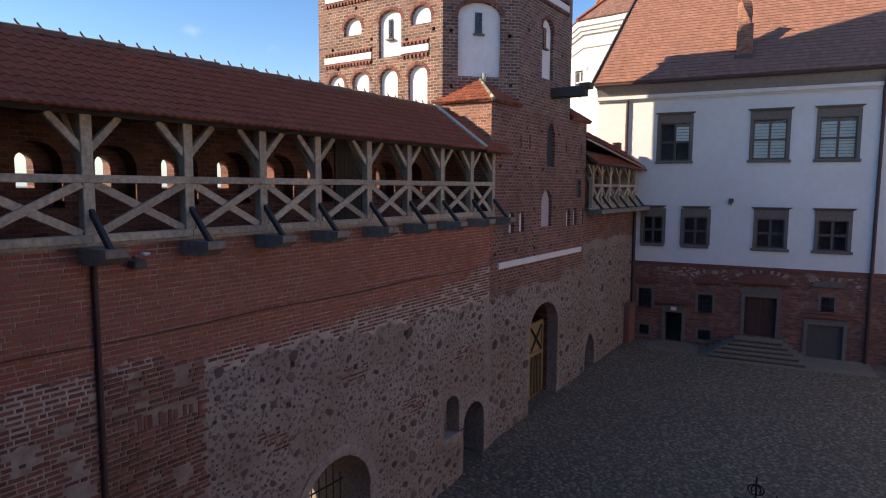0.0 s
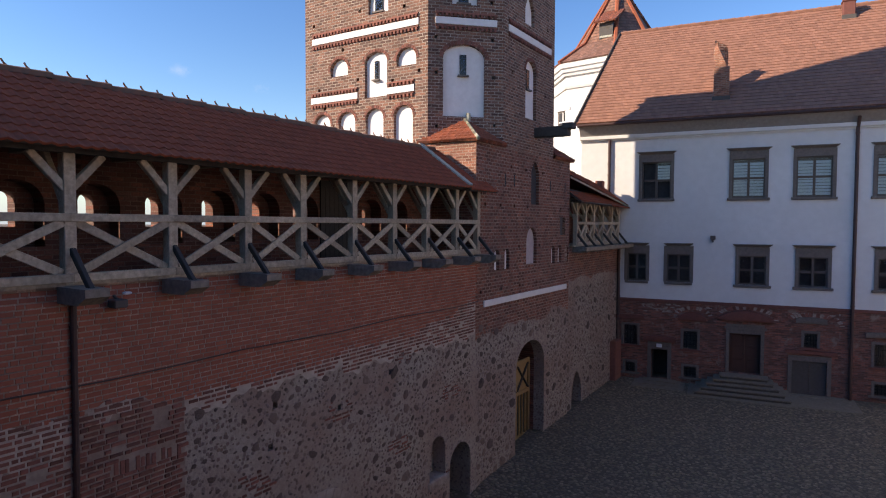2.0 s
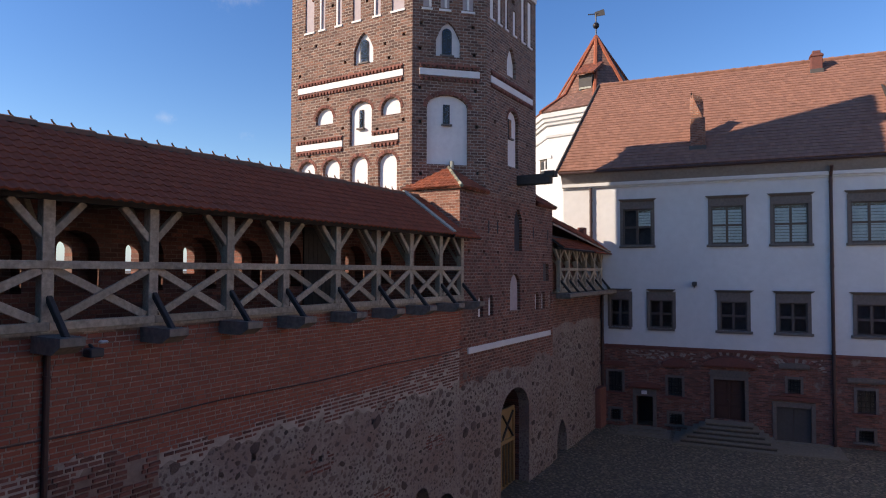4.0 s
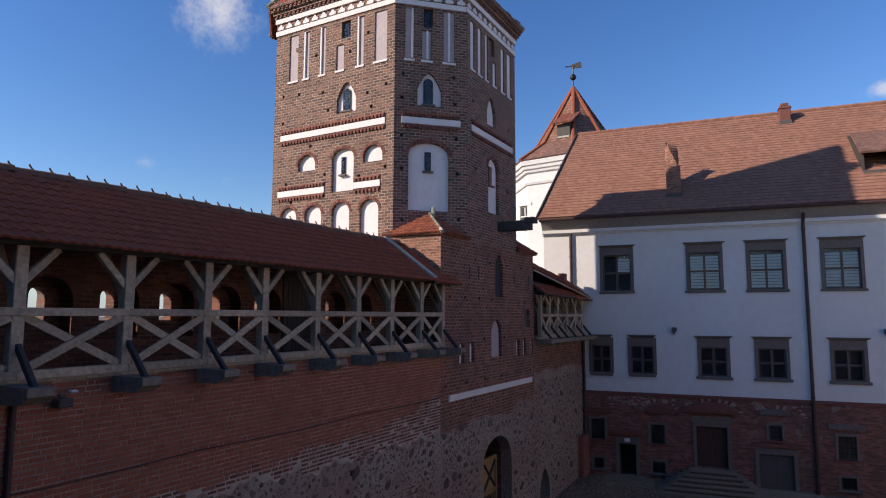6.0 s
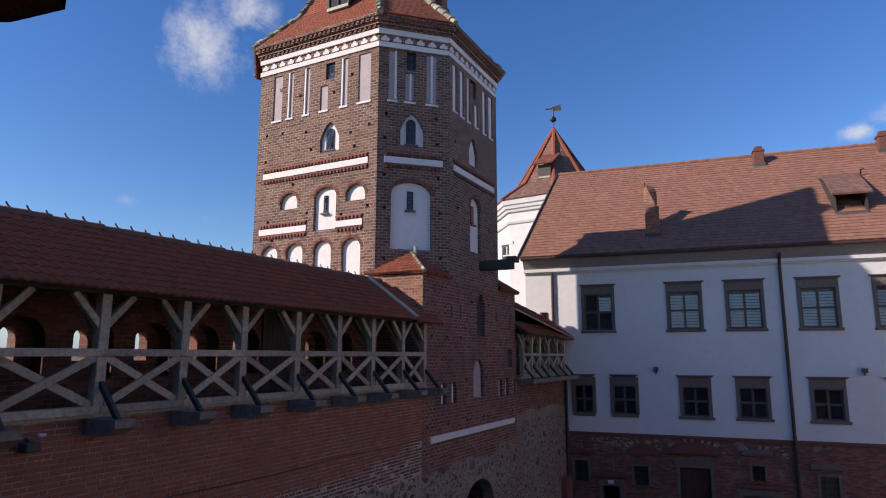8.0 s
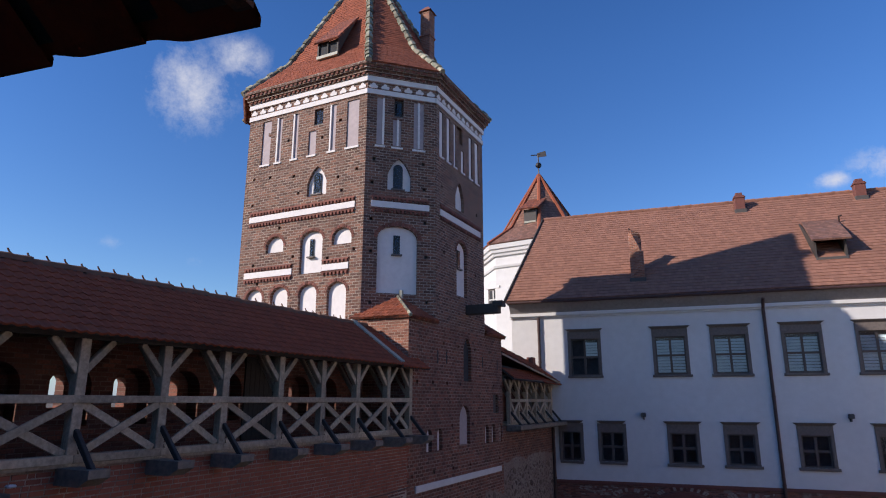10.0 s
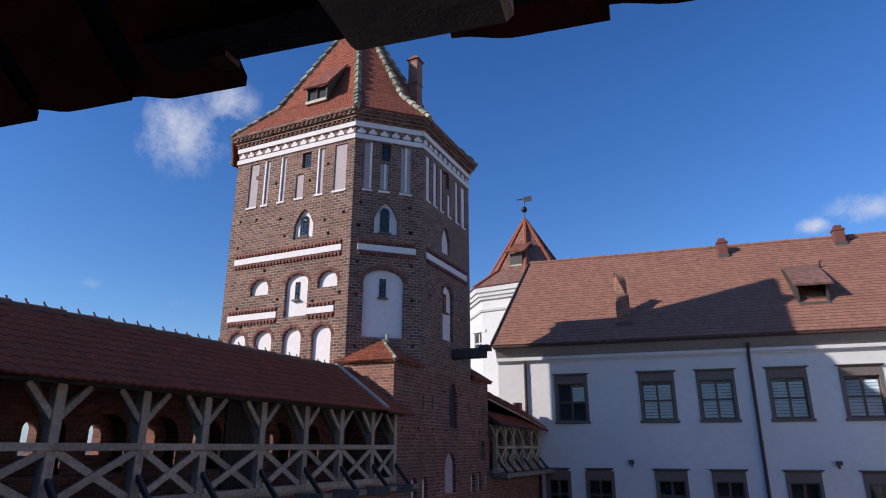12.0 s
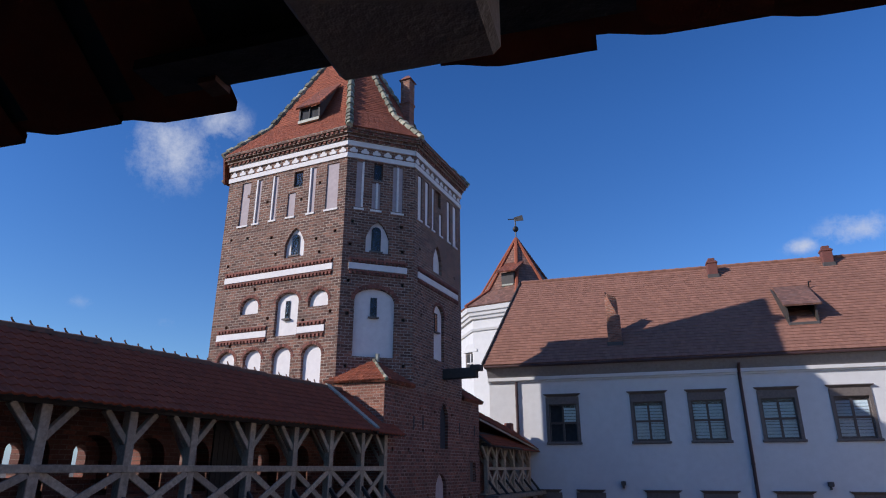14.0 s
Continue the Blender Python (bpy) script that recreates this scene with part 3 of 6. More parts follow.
def rubble_top(y):
    """Height to which the rubble reaches under the band of old bricks."""
    return float(np.interp(y, [7.7, 9.7, 11.1, 13, 15.2, 18, 19.4], [5.59, 5.70, 5.69, 5.48, 5.56, 5.4, 5.5])) + 0.09 * math.sin(y * 4.3) + 0.05 * math.sin(y * 13)


def bed(name, y0, y1, low, high, mat, label, w):
    """A thin mortar coat with ragged upper and lower edges."""
    bm = bmesh.new()
    n = int((y1 - y0) / 0.06)
    rows = []
    for i in range(n + 1):
        y = y0 + (y1 - y0) * i / n
        rows.append([bm.verts.new((y, v, d)) for v in (low(y), high(y)) for d in (-0.02, w)])
    for p, q in zip(rows, rows[1:]):
        bm.faces.new((p[1], q[1], q[3], p[3])), bm.faces.new((p[3], q[3], q[2], p[2])), bm.faces.new((p[0], q[0], q[1], p[1]))
    part(name, bm, mat, wall, label, MW)


bed("mortar_bed", 0.8, 7.6, lambda y: -1.2, brick_foot, M_MORTAR, "pale lime mortar under old bricks", 0.003)
bed("lime_joints", 7.6, 19.36, lambda y: rubble_top(y) - 0.05, lambda y: brick_foot(y) + 0.02, M_LIME, "pale lime joints of the old brick band", 0.003)
bed("lime_joints", 1.0, 5.42, lambda y: 5.45 + 2 * ragged(y * 1.7), lambda y: brick_foot(y) + 0.01, M_LIME, "pale lime joints of the old brick band", 0.005)
bed("dull_mortar", 5.5, 7.58, lambda y: -1.2, lambda y: brick_foot(y) - 0.02, M_MORTAR_DULL, "dull brown mortar among broken bricks", 0.008)
bed("lime_patch", 5.7, 6.5, lambda y: 5.86 + ragged(y * 2), lambda y: 6.12 + ragged(y), M_LIME, "patch of pale lime mortar", 0.012)
bed("lime_patch", 4.05, 4.4, lambda y: 4.6 + ragged(y * 2), lambda y: 5.1 + ragged(y), M_MORTAR, "patch of lime mortar", 0.014)
bed("lime_patch", 4.8, 5.1, lambda y: 4.5 + ragged(y * 2), lambda y: 4.85 + ragged(y), M_MORTAR, "patch of lime mortar", 0.014)
pipe = thing("drainpipe", (-10.9, 5.47, -0.7), "dark brown metal drainpipe down the brick wall", "drainpipe")
part("tube", rod([(-10.95, 5.47, 8.2), (-10.95, 5.47, -0.7)], 0.055, 10), M_PIPE, pipe)
for z in (7.6, 6.1, 4.6, 3.1, 1.6, 0.1):
    part("clamp", rod([(-10.95, 5.47, z), (-10.95, 5.47, z + 0.06)], 0.068, 10), M_PIPE, pipe)
cable = tagged(part("cable", rod([(-10.96, -6 + 1.5 * i, 6.62 - 0.03 * math.sin(i * 1.7)) for i in range(18)], 0.015, 6), M_PIPE),
               "thin dark cable strung along the brick wall", "cable")
flood = thing("floodlight", (-10.9, 6.35, 8.0), "small grey floodlight on the wall under the gallery", "lamp")
part("housing", block(-10.95, -10.7, 6.05, 6.3, 7.9, 8.05, 0.02), M_DARK, flood)
part("lens", block(-10.9, -10.78, 6.28, 6.42, 8.12, 8.17, 0.02), M_WHITE_GLASS, flood, "pale glass")
part("bracket", timber((-11.02, 6.2, 8.1), (-10.8, 6.2, 8.0), 0.05, 0.05), M_DARK, flood)

# ---- wooden gallery on the wall ----
POSTS = [-2.3, -0.35, 1.55, 3.46, 5.43, 7.34, 9.16, 10.82, 12.70, 14.46, 16.18, 17.95, 19.42]
XG = -11.0


def gallery(posts, label, z_top, first, beam_x):
    g = thing("wooden_gallery", (XG, posts[0], 8.25), label, "gallery")
    for k in range(8):
        part("floor_board", block(-12.9 + 0.25 * k, -12.66 + 0.25 * k, posts[0] - 0.4, posts[-1] + 0.2, 8.345, 8.40), M_WOOD, g)
    part("eave_plate", block(XG - 0.09, XG + 0.09, posts[0] - 0.4, posts[-1] + 0.12, z_top, z_top + 0.14), M_WOOD_DARK, g)
    for i, y in enumerate(posts):
        part("post", block(XG - 0.1, XG + 0.1, y - 0.1, y + 0.1, 8.36, z_top, 0.012), M_WOOD, g)
        for s in (-1, 1):
            if first and (i == len(posts) - 1 and s == 1):
                continue
            part("brace", timber((XG, y + s * 0.05, 9.98), (XG, y + s * 0.60, z_top), 0.13, 0.13, (1, 0, 0)), M_WOOD, g)
        part("inner_brace", timber((XG - 0.08, y, 9.7), (XG - 0.95, y, 10.95), 0.11, 0.11, (0, 1, 0)), M_WOOD, g)
        part("tie_beam", block(-12.9, XG - 0.05, y - 0.07, y + 0.07, z_top + 0.1, z_top + 0.24), M_WOOD, g)
        # bearer with a tapered nose
        b = bmesh.new()
        x0, x1, n = -11.6, beam_x + 0.1, 0.25
        w = 0.2
        hexa(b, [(x0, y - w, 8.06), (x1 - n, y - w, 8.06), (x1 - n, y + w, 8.06), (x0, y + w, 8.06),
                 (x0, y - w, 8.34), (x1 - n, y - w, 8.34), (x1 - n, y + w, 8.34), (x0, y + w, 8.34)])
        hexa(b, [(x1 - n, y - w, 8.06), (x1, y - w, 8.20), (x1, y + w, 8.20), (x1 - n, y + w, 8.06),
                 (x1 - n, y - w, 8.34), (x1, y - w, 8.34), (x1, y + w, 8.34), (x1 - n, y + w, 8.34)])
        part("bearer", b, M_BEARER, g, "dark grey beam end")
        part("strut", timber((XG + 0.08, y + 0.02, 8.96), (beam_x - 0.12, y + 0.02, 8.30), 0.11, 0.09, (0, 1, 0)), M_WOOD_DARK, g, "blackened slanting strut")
    for y0, y1 in zip(posts, posts[1:]):
        part("handrail", block(XG - 0.02, XG + 0.13, y0 - 0.02, y1 + 0.02, 9.43, 9.57, 0.01), M_WOOD, g)
        part("bottom_rail", block(XG - 0.04, XG + 0.13, y0 + 0.02, y1 + 0.02, 8.40, 8.55, 0.01), M_WOOD, g)
        a, b = y0 + 0.12, y1 - 0.12
        part("cross_brace", timber((XG + 0.03, a, 9.42), (XG + 0.03, b, 8.56), 0.145, 0.05, (1, 0, 0.001), 0.006), M_WOOD, g)
        part("cross_brace", timber((XG + 0.085, a, 8.56), (XG + 0.085, b, 9.42), 0.145, 0.05, (1, 0, 0.001), 0.006), M_WOOD, g)
    return g


gallery(POSTS, "weathered grey timber gallery with cross-braced railing on the wall", 10.58, True, -10.2)
far_gallery = gallery([29.3, 30.56, 31.8, 33.24, 34.8, 36.1], "small weathered timber gallery beyond the brick tower", 10.5, False, -10.25)

part("floor_edge", block(-10.5, -10.16, 28.6, 36.6, 8.14, 8.34, 0.02), M_BEARER, far_gallery, "grey weathered floor edge beam")

# back wall with arched recesses and loopholes
XB = -12.9
MB = plane_at((XB, 0, 0), (0, 1, 0))
back_holes, loops_out = [], []
for k in range(-5, 9):
    c = 5.45 + 1.485 * k
    if 13.5 < c < 14.9:
        continue
    back_holes.append(loop(c - 0.5, c + 0.5, 8.95, 10.22, "round", 0.45))
    loops_out.append(c)
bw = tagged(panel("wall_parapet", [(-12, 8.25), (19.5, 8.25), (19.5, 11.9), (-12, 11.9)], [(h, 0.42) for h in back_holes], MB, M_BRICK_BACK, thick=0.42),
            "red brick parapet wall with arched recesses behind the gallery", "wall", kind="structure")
MB2 = plane_at((XB - 0.42, 0, 0), (0, 1, 0))
slits = [loop(c - 0.16, c + 0.16, 9.33, 10.02, "round", 0.16) for c in loops_out]
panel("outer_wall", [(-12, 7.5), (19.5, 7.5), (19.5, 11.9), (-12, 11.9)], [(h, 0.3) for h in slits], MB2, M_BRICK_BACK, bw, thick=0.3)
dd = thing("plank_door", (XB + 0.03, 13.8, 8.4), "dark plank door in the gallery's back wall", "door")
for k in range(7):
    part("plank", block(XB + 0.002, XB + 0.05, 13.44 + 0.19 * k, 13.62 + 0.19 * k, 8.42, 10.5), M_WOOD_DARK, dd)
part("lintel", block(XB + 0.002, XB + 0.09, 13.4, 14.82, 10.5, 10.68), M_WOOD_DARK, dd)

# ---- gallery roofs ----
def pantile_verts(w, l):
    """A curved clay tile: crest at one side, trough at the other."""
    top = []
    for j, v in enumerate((0, l)):
        for i in range(6):
            f = i / 5
            top.append((f * w * 1.06, v, 0.018 + 0.018 * math.cos(f * math.tau) + (0.028 if j == 0 else 0.0)))
    low = [(x, y, z - 0.045) for x, y, z in top[:6]]
    faces = [(i, i + 1, i + 7, i + 6) for i in range(5)] + [(i + 12, i + 13, i + 1, i) for i in range(5)]
    return top + low, faces


def tiled(name, m, width, length, tw, tl, mat, parent, near, count, cut=None):
    """Rows of tiles; those nearest to the spot `near` are pieces of their own, the rest one mesh."""
    rng = random.Random(5)
    vs, fs = pantile_verts(tw, tl * 1.22)
    unit = bpy.data.meshes.new("tile")
    unit.from_pydata(vs, [], fs)
    unit.materials.append(mat)
    cells = []
    for r in range(int(length / tl)):
        for c in range(int(width / tw)):
            u, v = c * tw, r * tl
            if cut and not cut(u, v):
                continue
            cells.append((u + rng.uniform(-0.006, 0.006), v + rng.uniform(-0.012, 0.012), rng.uniform(-0.02, 0.02), rng.uniform(0, 0.004)))
    cells.sort(key=lambda q: math.hypot(q[0] - near[0], q[1] - near[1]))
    for u, v, a, w in cells[:count]:
        link("tile", unit, None, parent, "", m @ pose(u, v, w, 0, 0, math.degrees(a) * 0.5))
    av, af = [], []
    for u, v, a, w in cells[count:]:
        k = len(av)
        av += [(x + u - a * y * 0.5, y + v, z + w) for x, y, z in vs]
        af += [tuple(i + k for i in f) for f in fs]
    if av:
        mesh = bpy.data.meshes.new("tiles")
        mesh.from_pydata(av, [], af)
        tagged(link(name, mesh, mat, parent, "rows of clay tiles", m), kind="stuff")


def tile_slope(name, points, tw, tl, mat, parent, wavy=False, lip=0.045):
    """Courses of overlapping tiles that fill a sloping face, joined."""
    m = slope_at(points)
    inv = m.inverted()
    poly = [inv @ Vector(p) for p in points]
    rng = random.Random(int(abs(poly[1].x) * 100))
    v0, v1 = min(p.y for p in poly), max(p.y for p in poly)
    av, af = [], []
    rows = max(1, int((v1 - v0) / tl))
    for r in range(rows):
        v = v0 + r * tl
        cut = []
        for p, q in zip(poly, poly[1:] + poly[:1]):
            if (p.y - v - tl * 0.4) * (q.y - v - tl * 0.4) < 0:
                f = (v + tl * 0.4 - p.y) / (q.y - p.y)
                cut.append(p.x + (q.x - p.x) * f)
        if len(cut) < 2:
            continue
        a, b = min(cut), max(cut)
        n = max(1, round((b - a) / tw))
        w = (b - a) / n
        xs = [a + w * c for c in range(n + 1)]
        if r % 2 and not wavy:
            xs = [a] + [a + w * (c + 0.5) for c in range(n)] + [b]
        for x0, x1 in zip(xs, xs[1:]):
            k = len(av)
            dv, dz, g = rng.uniform(-0.012, 0.012), rng.uniform(0, 0.006), 0.004
            steps = 4 if wavy else 1
            for j, (vv, h) in enumerate(((v + dv, lip), (v + tl * 1.15, 0.012), (v + dv, 0.008))):
                for i in range(steps + 1):
                    f = i / steps
                    av.append((x0 + g + (x1 - x0 - 2 * g) * f, vv, h + dz + (0.018 * math.cos(f * math.tau) if wavy and j < 2 else 0.0)))
            e = steps + 1
            af += [(k + i, k + i + 1, k + e + i + 1, k + e + i) for i in range(steps)] + [(k + 2 * e + i, k + 2 * e + i + 1, k + i + 1, k + i) for i in range(steps)]
    mesh = bpy.data.meshes.new(name)
    mesh.from_pydata(av, [], af)
    return tagged(link(name, mesh, mat, parent, "overlapping courses of clay tiles", m), kind="stuff")


E0, R0 = (-10.55, 10.66), (-12.6, 12.144)           # eave and ridge, x and z
roof1 = thing("gallery_roof", (-12, 8, 10.6), "dark red clay tile roof over the wall gallery", "roof")
pts = [(E0[0], -10, E0[1]), (E0[0], 18.2, E0[1]), (R0[0], 18.2, R0[1]), (R0[0], -10, R0[1])]
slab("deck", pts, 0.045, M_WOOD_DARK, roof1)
slab("back_slope", [(R0[0], 19.5, R0[1]), (-14.1, 19.5, 11.35), (-14.1, -10, 11.35), (R0[0], -10, R0[1])], 0.1, M_TILE_GALLERY, roof1)
run = math.hypot(E0[0] - R0[0], R0[1] - E0[1])
m1 = slope_at(pts)
tiled("tile_rows", m1 @ Matrix.Translation((0, -0.05, 0.005)), 28.2, run, 0.205, 0.242, M_TILE, roof1, (14.3, 1.4), 300)
roof2 = thing("gallery_roof", (-12, 19, 10.6), "short dark red tile roof end against the brick tower", "roof")
p2 = [(E0[0], 18.2, E0[1] - 0.06), (E0[0], 20.2, E0[1] - 0.06), (-11.0, 19.9, 10.93), (R0[0] + 0.02, 19.46, R0[1] - 0.07), (R0[0], 18.2, R0[1] - 0.06)]
slab("deck", p2, 0.06, M_WOOD_DARK, roof2)
m2 = slope_at(p2)
tiled("tile_rows", m2 @ Matrix.Translation((0, -0.04, 0.005)), 2.0, run, 0.205, 0.242, M_TILE, roof2, (0, 0), 0, cut=lambda u, v: u < 1.75 - v * 0.22)
strip = thing("roof_flashing", (-11.8, 18.2, 11.4), "pale green metal flashing strip down the tile roof", "flashing")
for k in range(6):
    f0, f1 = k / 6, (k + 1.06) / 6
    a = Vector((E0[0] + (R0[0] - E0[0]) * f0, 18.22, E0[1] + (R0[1] - E0[1]) * f0 + 0.09))
    b = Vector((E0[0] + (R0[0] - E0[0]) * f1, 18.22, E0[1] + (R0[1] - E0[1]) * f1 + 0.10))
    part("sheet", timber(a, b, 0.26, 0.06, (0.55, 0, 0.83), 0.008), M_COPPER, strip)

# ridge tiles with upturned hooks
rb = bmesh.new()
prof = [(-0.13, -0.08), (-0.09, 0.02), (0, 0.055), (0.09, 0.02), (0.13, -0.08)]
ra = [rb.verts.new((x, 0.0, z)) for x, z in prof]
rc = [rb.verts.new((x * 1.12, 0.40, z * 1.05 + 0.02)) for x, z in prof]
for i in range(4):
    rb.faces.new((ra[i], ra[i + 1], rc[i + 1], rc[i]))
rb.faces.new(ra)
rb.faces.new(rc[::-1])
rod([(0, 0.05, 0.04), (0, 0.0, 0.075), (0, -0.035, 0.115), (0, -0.05, 0.15)], 0.018, 6, rb)
mesh = bpy.data.meshes.new("ridge_tile")
bmesh.ops.recalc_face_normals(rb, faces=rb.faces)
rb.to_mesh(mesh)
rb.free()
mesh.materials.append(M_RIDGE)
for k in range(int((19.3 + 8) / 0.372)):
    y = -8.2 + 0.372 * k
    link("ridge_tile", mesh, None, roof1, "", Matrix.Translation((R0[0], y, R0[1] + 0.02 + 0.012 * math.sin(k * 2.1))))

roof3 = thing("gallery_roof", (-12, 32, 10.6), "dark red tile roof over the small far gallery", "roof")
LOWER_SLOPE = [(-10.4, 28.5, 10.52), (-10.4, 36.6, 10.44), (-11.3, 36.5, 11.0), (-11.3, 28.5, 11.22)]
UPPER_SLOPE = [(-11.0, 28.5, 11.76), (-10.5, 36.5, 10.56), (-12.0, 36.5, 11.62), (-12.0, 28.5, 12.52)]
for nm, q in (("lower_slope", LOWER_SLOPE), ("upper_slope", UPPER_SLOPE)):
    slab(nm, q, 0.08, M_WOOD_DARK, roof3)
    tile_slope("tile_rows", q, 0.21, 0.24, M_TILE, roof3, True)
slab("back_slope", [(-12.0, 36.5, 11.62), (-13.3, 36.5, 10.9), (-13.3, 28.5, 11.7), (-12.0, 28.5, 12.52)], 0.08, M_TILE_GALLERY, roof3)
part("verge_board", timber((-10.99, 28.5, 11.7), (-10.49, 36.5, 10.5), 0.05, 0.09), M_WOOD, roof3)
part("chimney_stub", block(-12.0, -11.6, 35.0, 35.5, 11.2, 11.95, 0.03), M_BRICK_OLD, roof3)

# ---- brick tower ----
tower = thing("castle_tower", (-16.2, 24, -0.9), "tall brown brick castle tower with white niches and tiled roof", "tower")
YF = 19.38
A, B, C, D = (-19.4, YF), (-13.1, YF), (-11.0, 21.45), (-11.0, 26.4)
# unseen back corners, placed by the edge of the tower's cast shadow
E_, F_, G_, H_ = (-13.2, 28.45), (-18.75, 28.45), (-20.3, 26.3), (-21.3, 21.4)
Z0, Z1 = 11.5, 22.6
MX = plane_at((-11.0, 0, 0), (0, 1, 0))
MY = plane_at((0, YF, 0), (1, 0, 0))
dvec = Vector((C[0] - B[0], C[1] - B[1], 0))
DL = dvec.length
MD = plane_at((B[0], B[1], 0), dvec)


def depth_of(l):
    """Slots and the small windows of the base are shallow, the arched niches deeper."""
    w, h = l[1][0] - l[0][0], max(q[1] for q in l) - min(q[1] for q in l)
    if w >= 0.38 and h < 0.9:
        return 0.17
    return 0.08 if len(l) == 4 and w < 0.62 else 0.17


def tower_face(m, outline, niches, windows, puts, mat, deep=()):
    """One face with blind white niches, small windows inside them and putlog holes."""
    holes = [(l, depth_of(l)) for l, fillmat in niches] + [(loop(u - 0.065, u + 0.065, v - 0.065, v + 0.065), 0.16) for u, v in puts] + list(deep)
    w = panel("wall", outline, holes, m, mat, tower, thick=0.5)
    for l, fm in niches:
        fill("niche", l, depth_of(l) - 0.03, m, fm, w, "white limewashed blind niche" if fm is M_WHITE else "")
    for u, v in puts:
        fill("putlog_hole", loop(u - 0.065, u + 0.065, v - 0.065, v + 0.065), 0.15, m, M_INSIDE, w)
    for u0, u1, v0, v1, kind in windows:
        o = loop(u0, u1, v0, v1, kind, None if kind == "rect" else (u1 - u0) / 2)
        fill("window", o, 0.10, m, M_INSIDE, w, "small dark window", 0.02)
        fill("pane", loop(u0 + 0.04, u1 - 0.04, v0 + 0.04, v1 - 0.03, kind, None if kind == "rect" else (u1 - u0) / 2 - 0.04), 0.085, m, M_GLASS, w, "", 0.008)
        lblock("window_sill", u0 - 0.08, u1 + 0.08, v0 - 0.06, v0, -0.12, 0.0, m, M_STONE_TRIM, w)
    return w


def slots(items, z0, z1, mat=M_PINK_SHADE):
    return [(loop(a, b, z0, z1), mat) for a, b in items]


wall_y = tower_face(
    MY, [(A[0], Z0), (B[0], Z0), (B[0], Z1), (A[0], Z1)],
    slots([(-18.62, -18.12), (-17.82, -17.5), (-16.92, -16.6), (-14.97, -14.62), (-14.08, -13.48)], 19.5, 21.58)
    + [(loop(-16.02, -15.62, 19.52, 20.6), M_PINK_SHADE), (loop(-15.76, -15.3, 20.8, 21.56), M_BRICK_TOWER)]
    + [(loop(-15.95, -14.97, 17.66, 18.95, "point", 0.7), M_WHITE),
       (loop(-17.97, -17.03, 15.46, 16.15, "round", 0.45), M_WHITE), (loop(-14.56, -13.63, 15.46, 16.13, "round", 0.45), M_WHITE),
       (loop(-16.14, -15.02, 14.42, 16.17, "round", 0.4), M_WHITE)]
    + [(loop(c - 0.44, c + 0.46, 12.0, 13.97, "round", 0.42), M_WHITE) for c in (-18.45, -17.1, -15.66, -14.25)],
    [(-15.70, -15.30, 17.76, 18.70, "round"), (-15.72, -15.52, 15.12, 15.85, "rect"), (-15.72, -15.34, 20.84, 21.52, "rect")],
    [(-18.9, 18.9), (-18.0, 18.85), (-16.7, 18.7), (-14.4, 18.3), (-13.5, 18.5), (-18.9, 17.7), (-16.4, 17.9), (-14.2, 17.7), (-17.3, 16.5), (-16.5, 15.2),
     (-18.6, 15.0), (-14.75, 14.95), (-13.5, 15.2), (-18.2, 20.9), (-17.1, 20.4), (-15.3, 20.2), (-14.4, 20.8), (-18.3, 14.2)],
    M_BRICK_TOWER)
wall_d = tower_face(
    MD, [(0, Z0), (DL, Z0), (DL, Z1), (0, Z1)],
    slots([(0.42, 0.74), (1.98, 2.42)], 19.55, 21.6) + [(loop(1.1, 1.46, 19.56, 20.72), M_PINK_SHADE), (loop(1.14, 1.54, 20.84, 21.64), M_BRICK_TOWER)]
    + [(loop(0.92, 1.9, 17.66, 19.04, "point", 0.75), M_WHITE), (loop(0.58, 2.2, 13.48, 16.18, "round", 0.5), M_WHITE)],
    [(1.18, 1.57, 17.74, 18.8, "round"), (1.24, 1.5, 15.05, 15.82, "rect"), (1.18, 1.5, 20.88, 21.6, "rect")],
    [(0.35, 18.9), (2.4, 18.9), (0.3, 17.9), (2.45, 17.8), (0.3, 16.4), (2.5, 16.4), (0.32, 15.1), (2.55, 15.0), (0.35, 13.1), (2.6, 13.2)],
    M_BRICK_TOWER)
GATE2 = loop(22.75, 25.62, -0.1, 4.5, "round", 1.1)
wall_x = tower_face(
    MX, [(YF, -1.4), (28.45, -1.4), (28.45, 12.4), (YF, 12.4)],
    [(loop(24.05, 24.85, 10.27, 12.08, "point", 0.45), M_INSIDE), (loop(23.63, 24.66, 7.75, 9.3, "round", 0.6), M_PINK_SHADE)]
    + [(loop(c - 0.21, c + 0.21, 7.66, 8.46, "round", 0.2), M_WHITE) for c in (21.0, 21.86, 26.5, 27.28, 28.1)]
    + [(loop(27.26, 27.95, 8.93, 9.76), M_DARK)],
    [], [(20.05 + 1.22 * k, 10.15) for k in range(4)] + [(27.32, 10.13), (28.3, 10.15), (22.19, 11.69), (23.53, 11.66), (25.24, 11.64), (26.89, 11.65), (22.94, 8.53), (24.97, 8.52)]
    + [(19.75 + 1.64 * k, 6.94) for k in range(6)],
    M_WALL_TOWER, deep=[(GATE2, 0.5)])
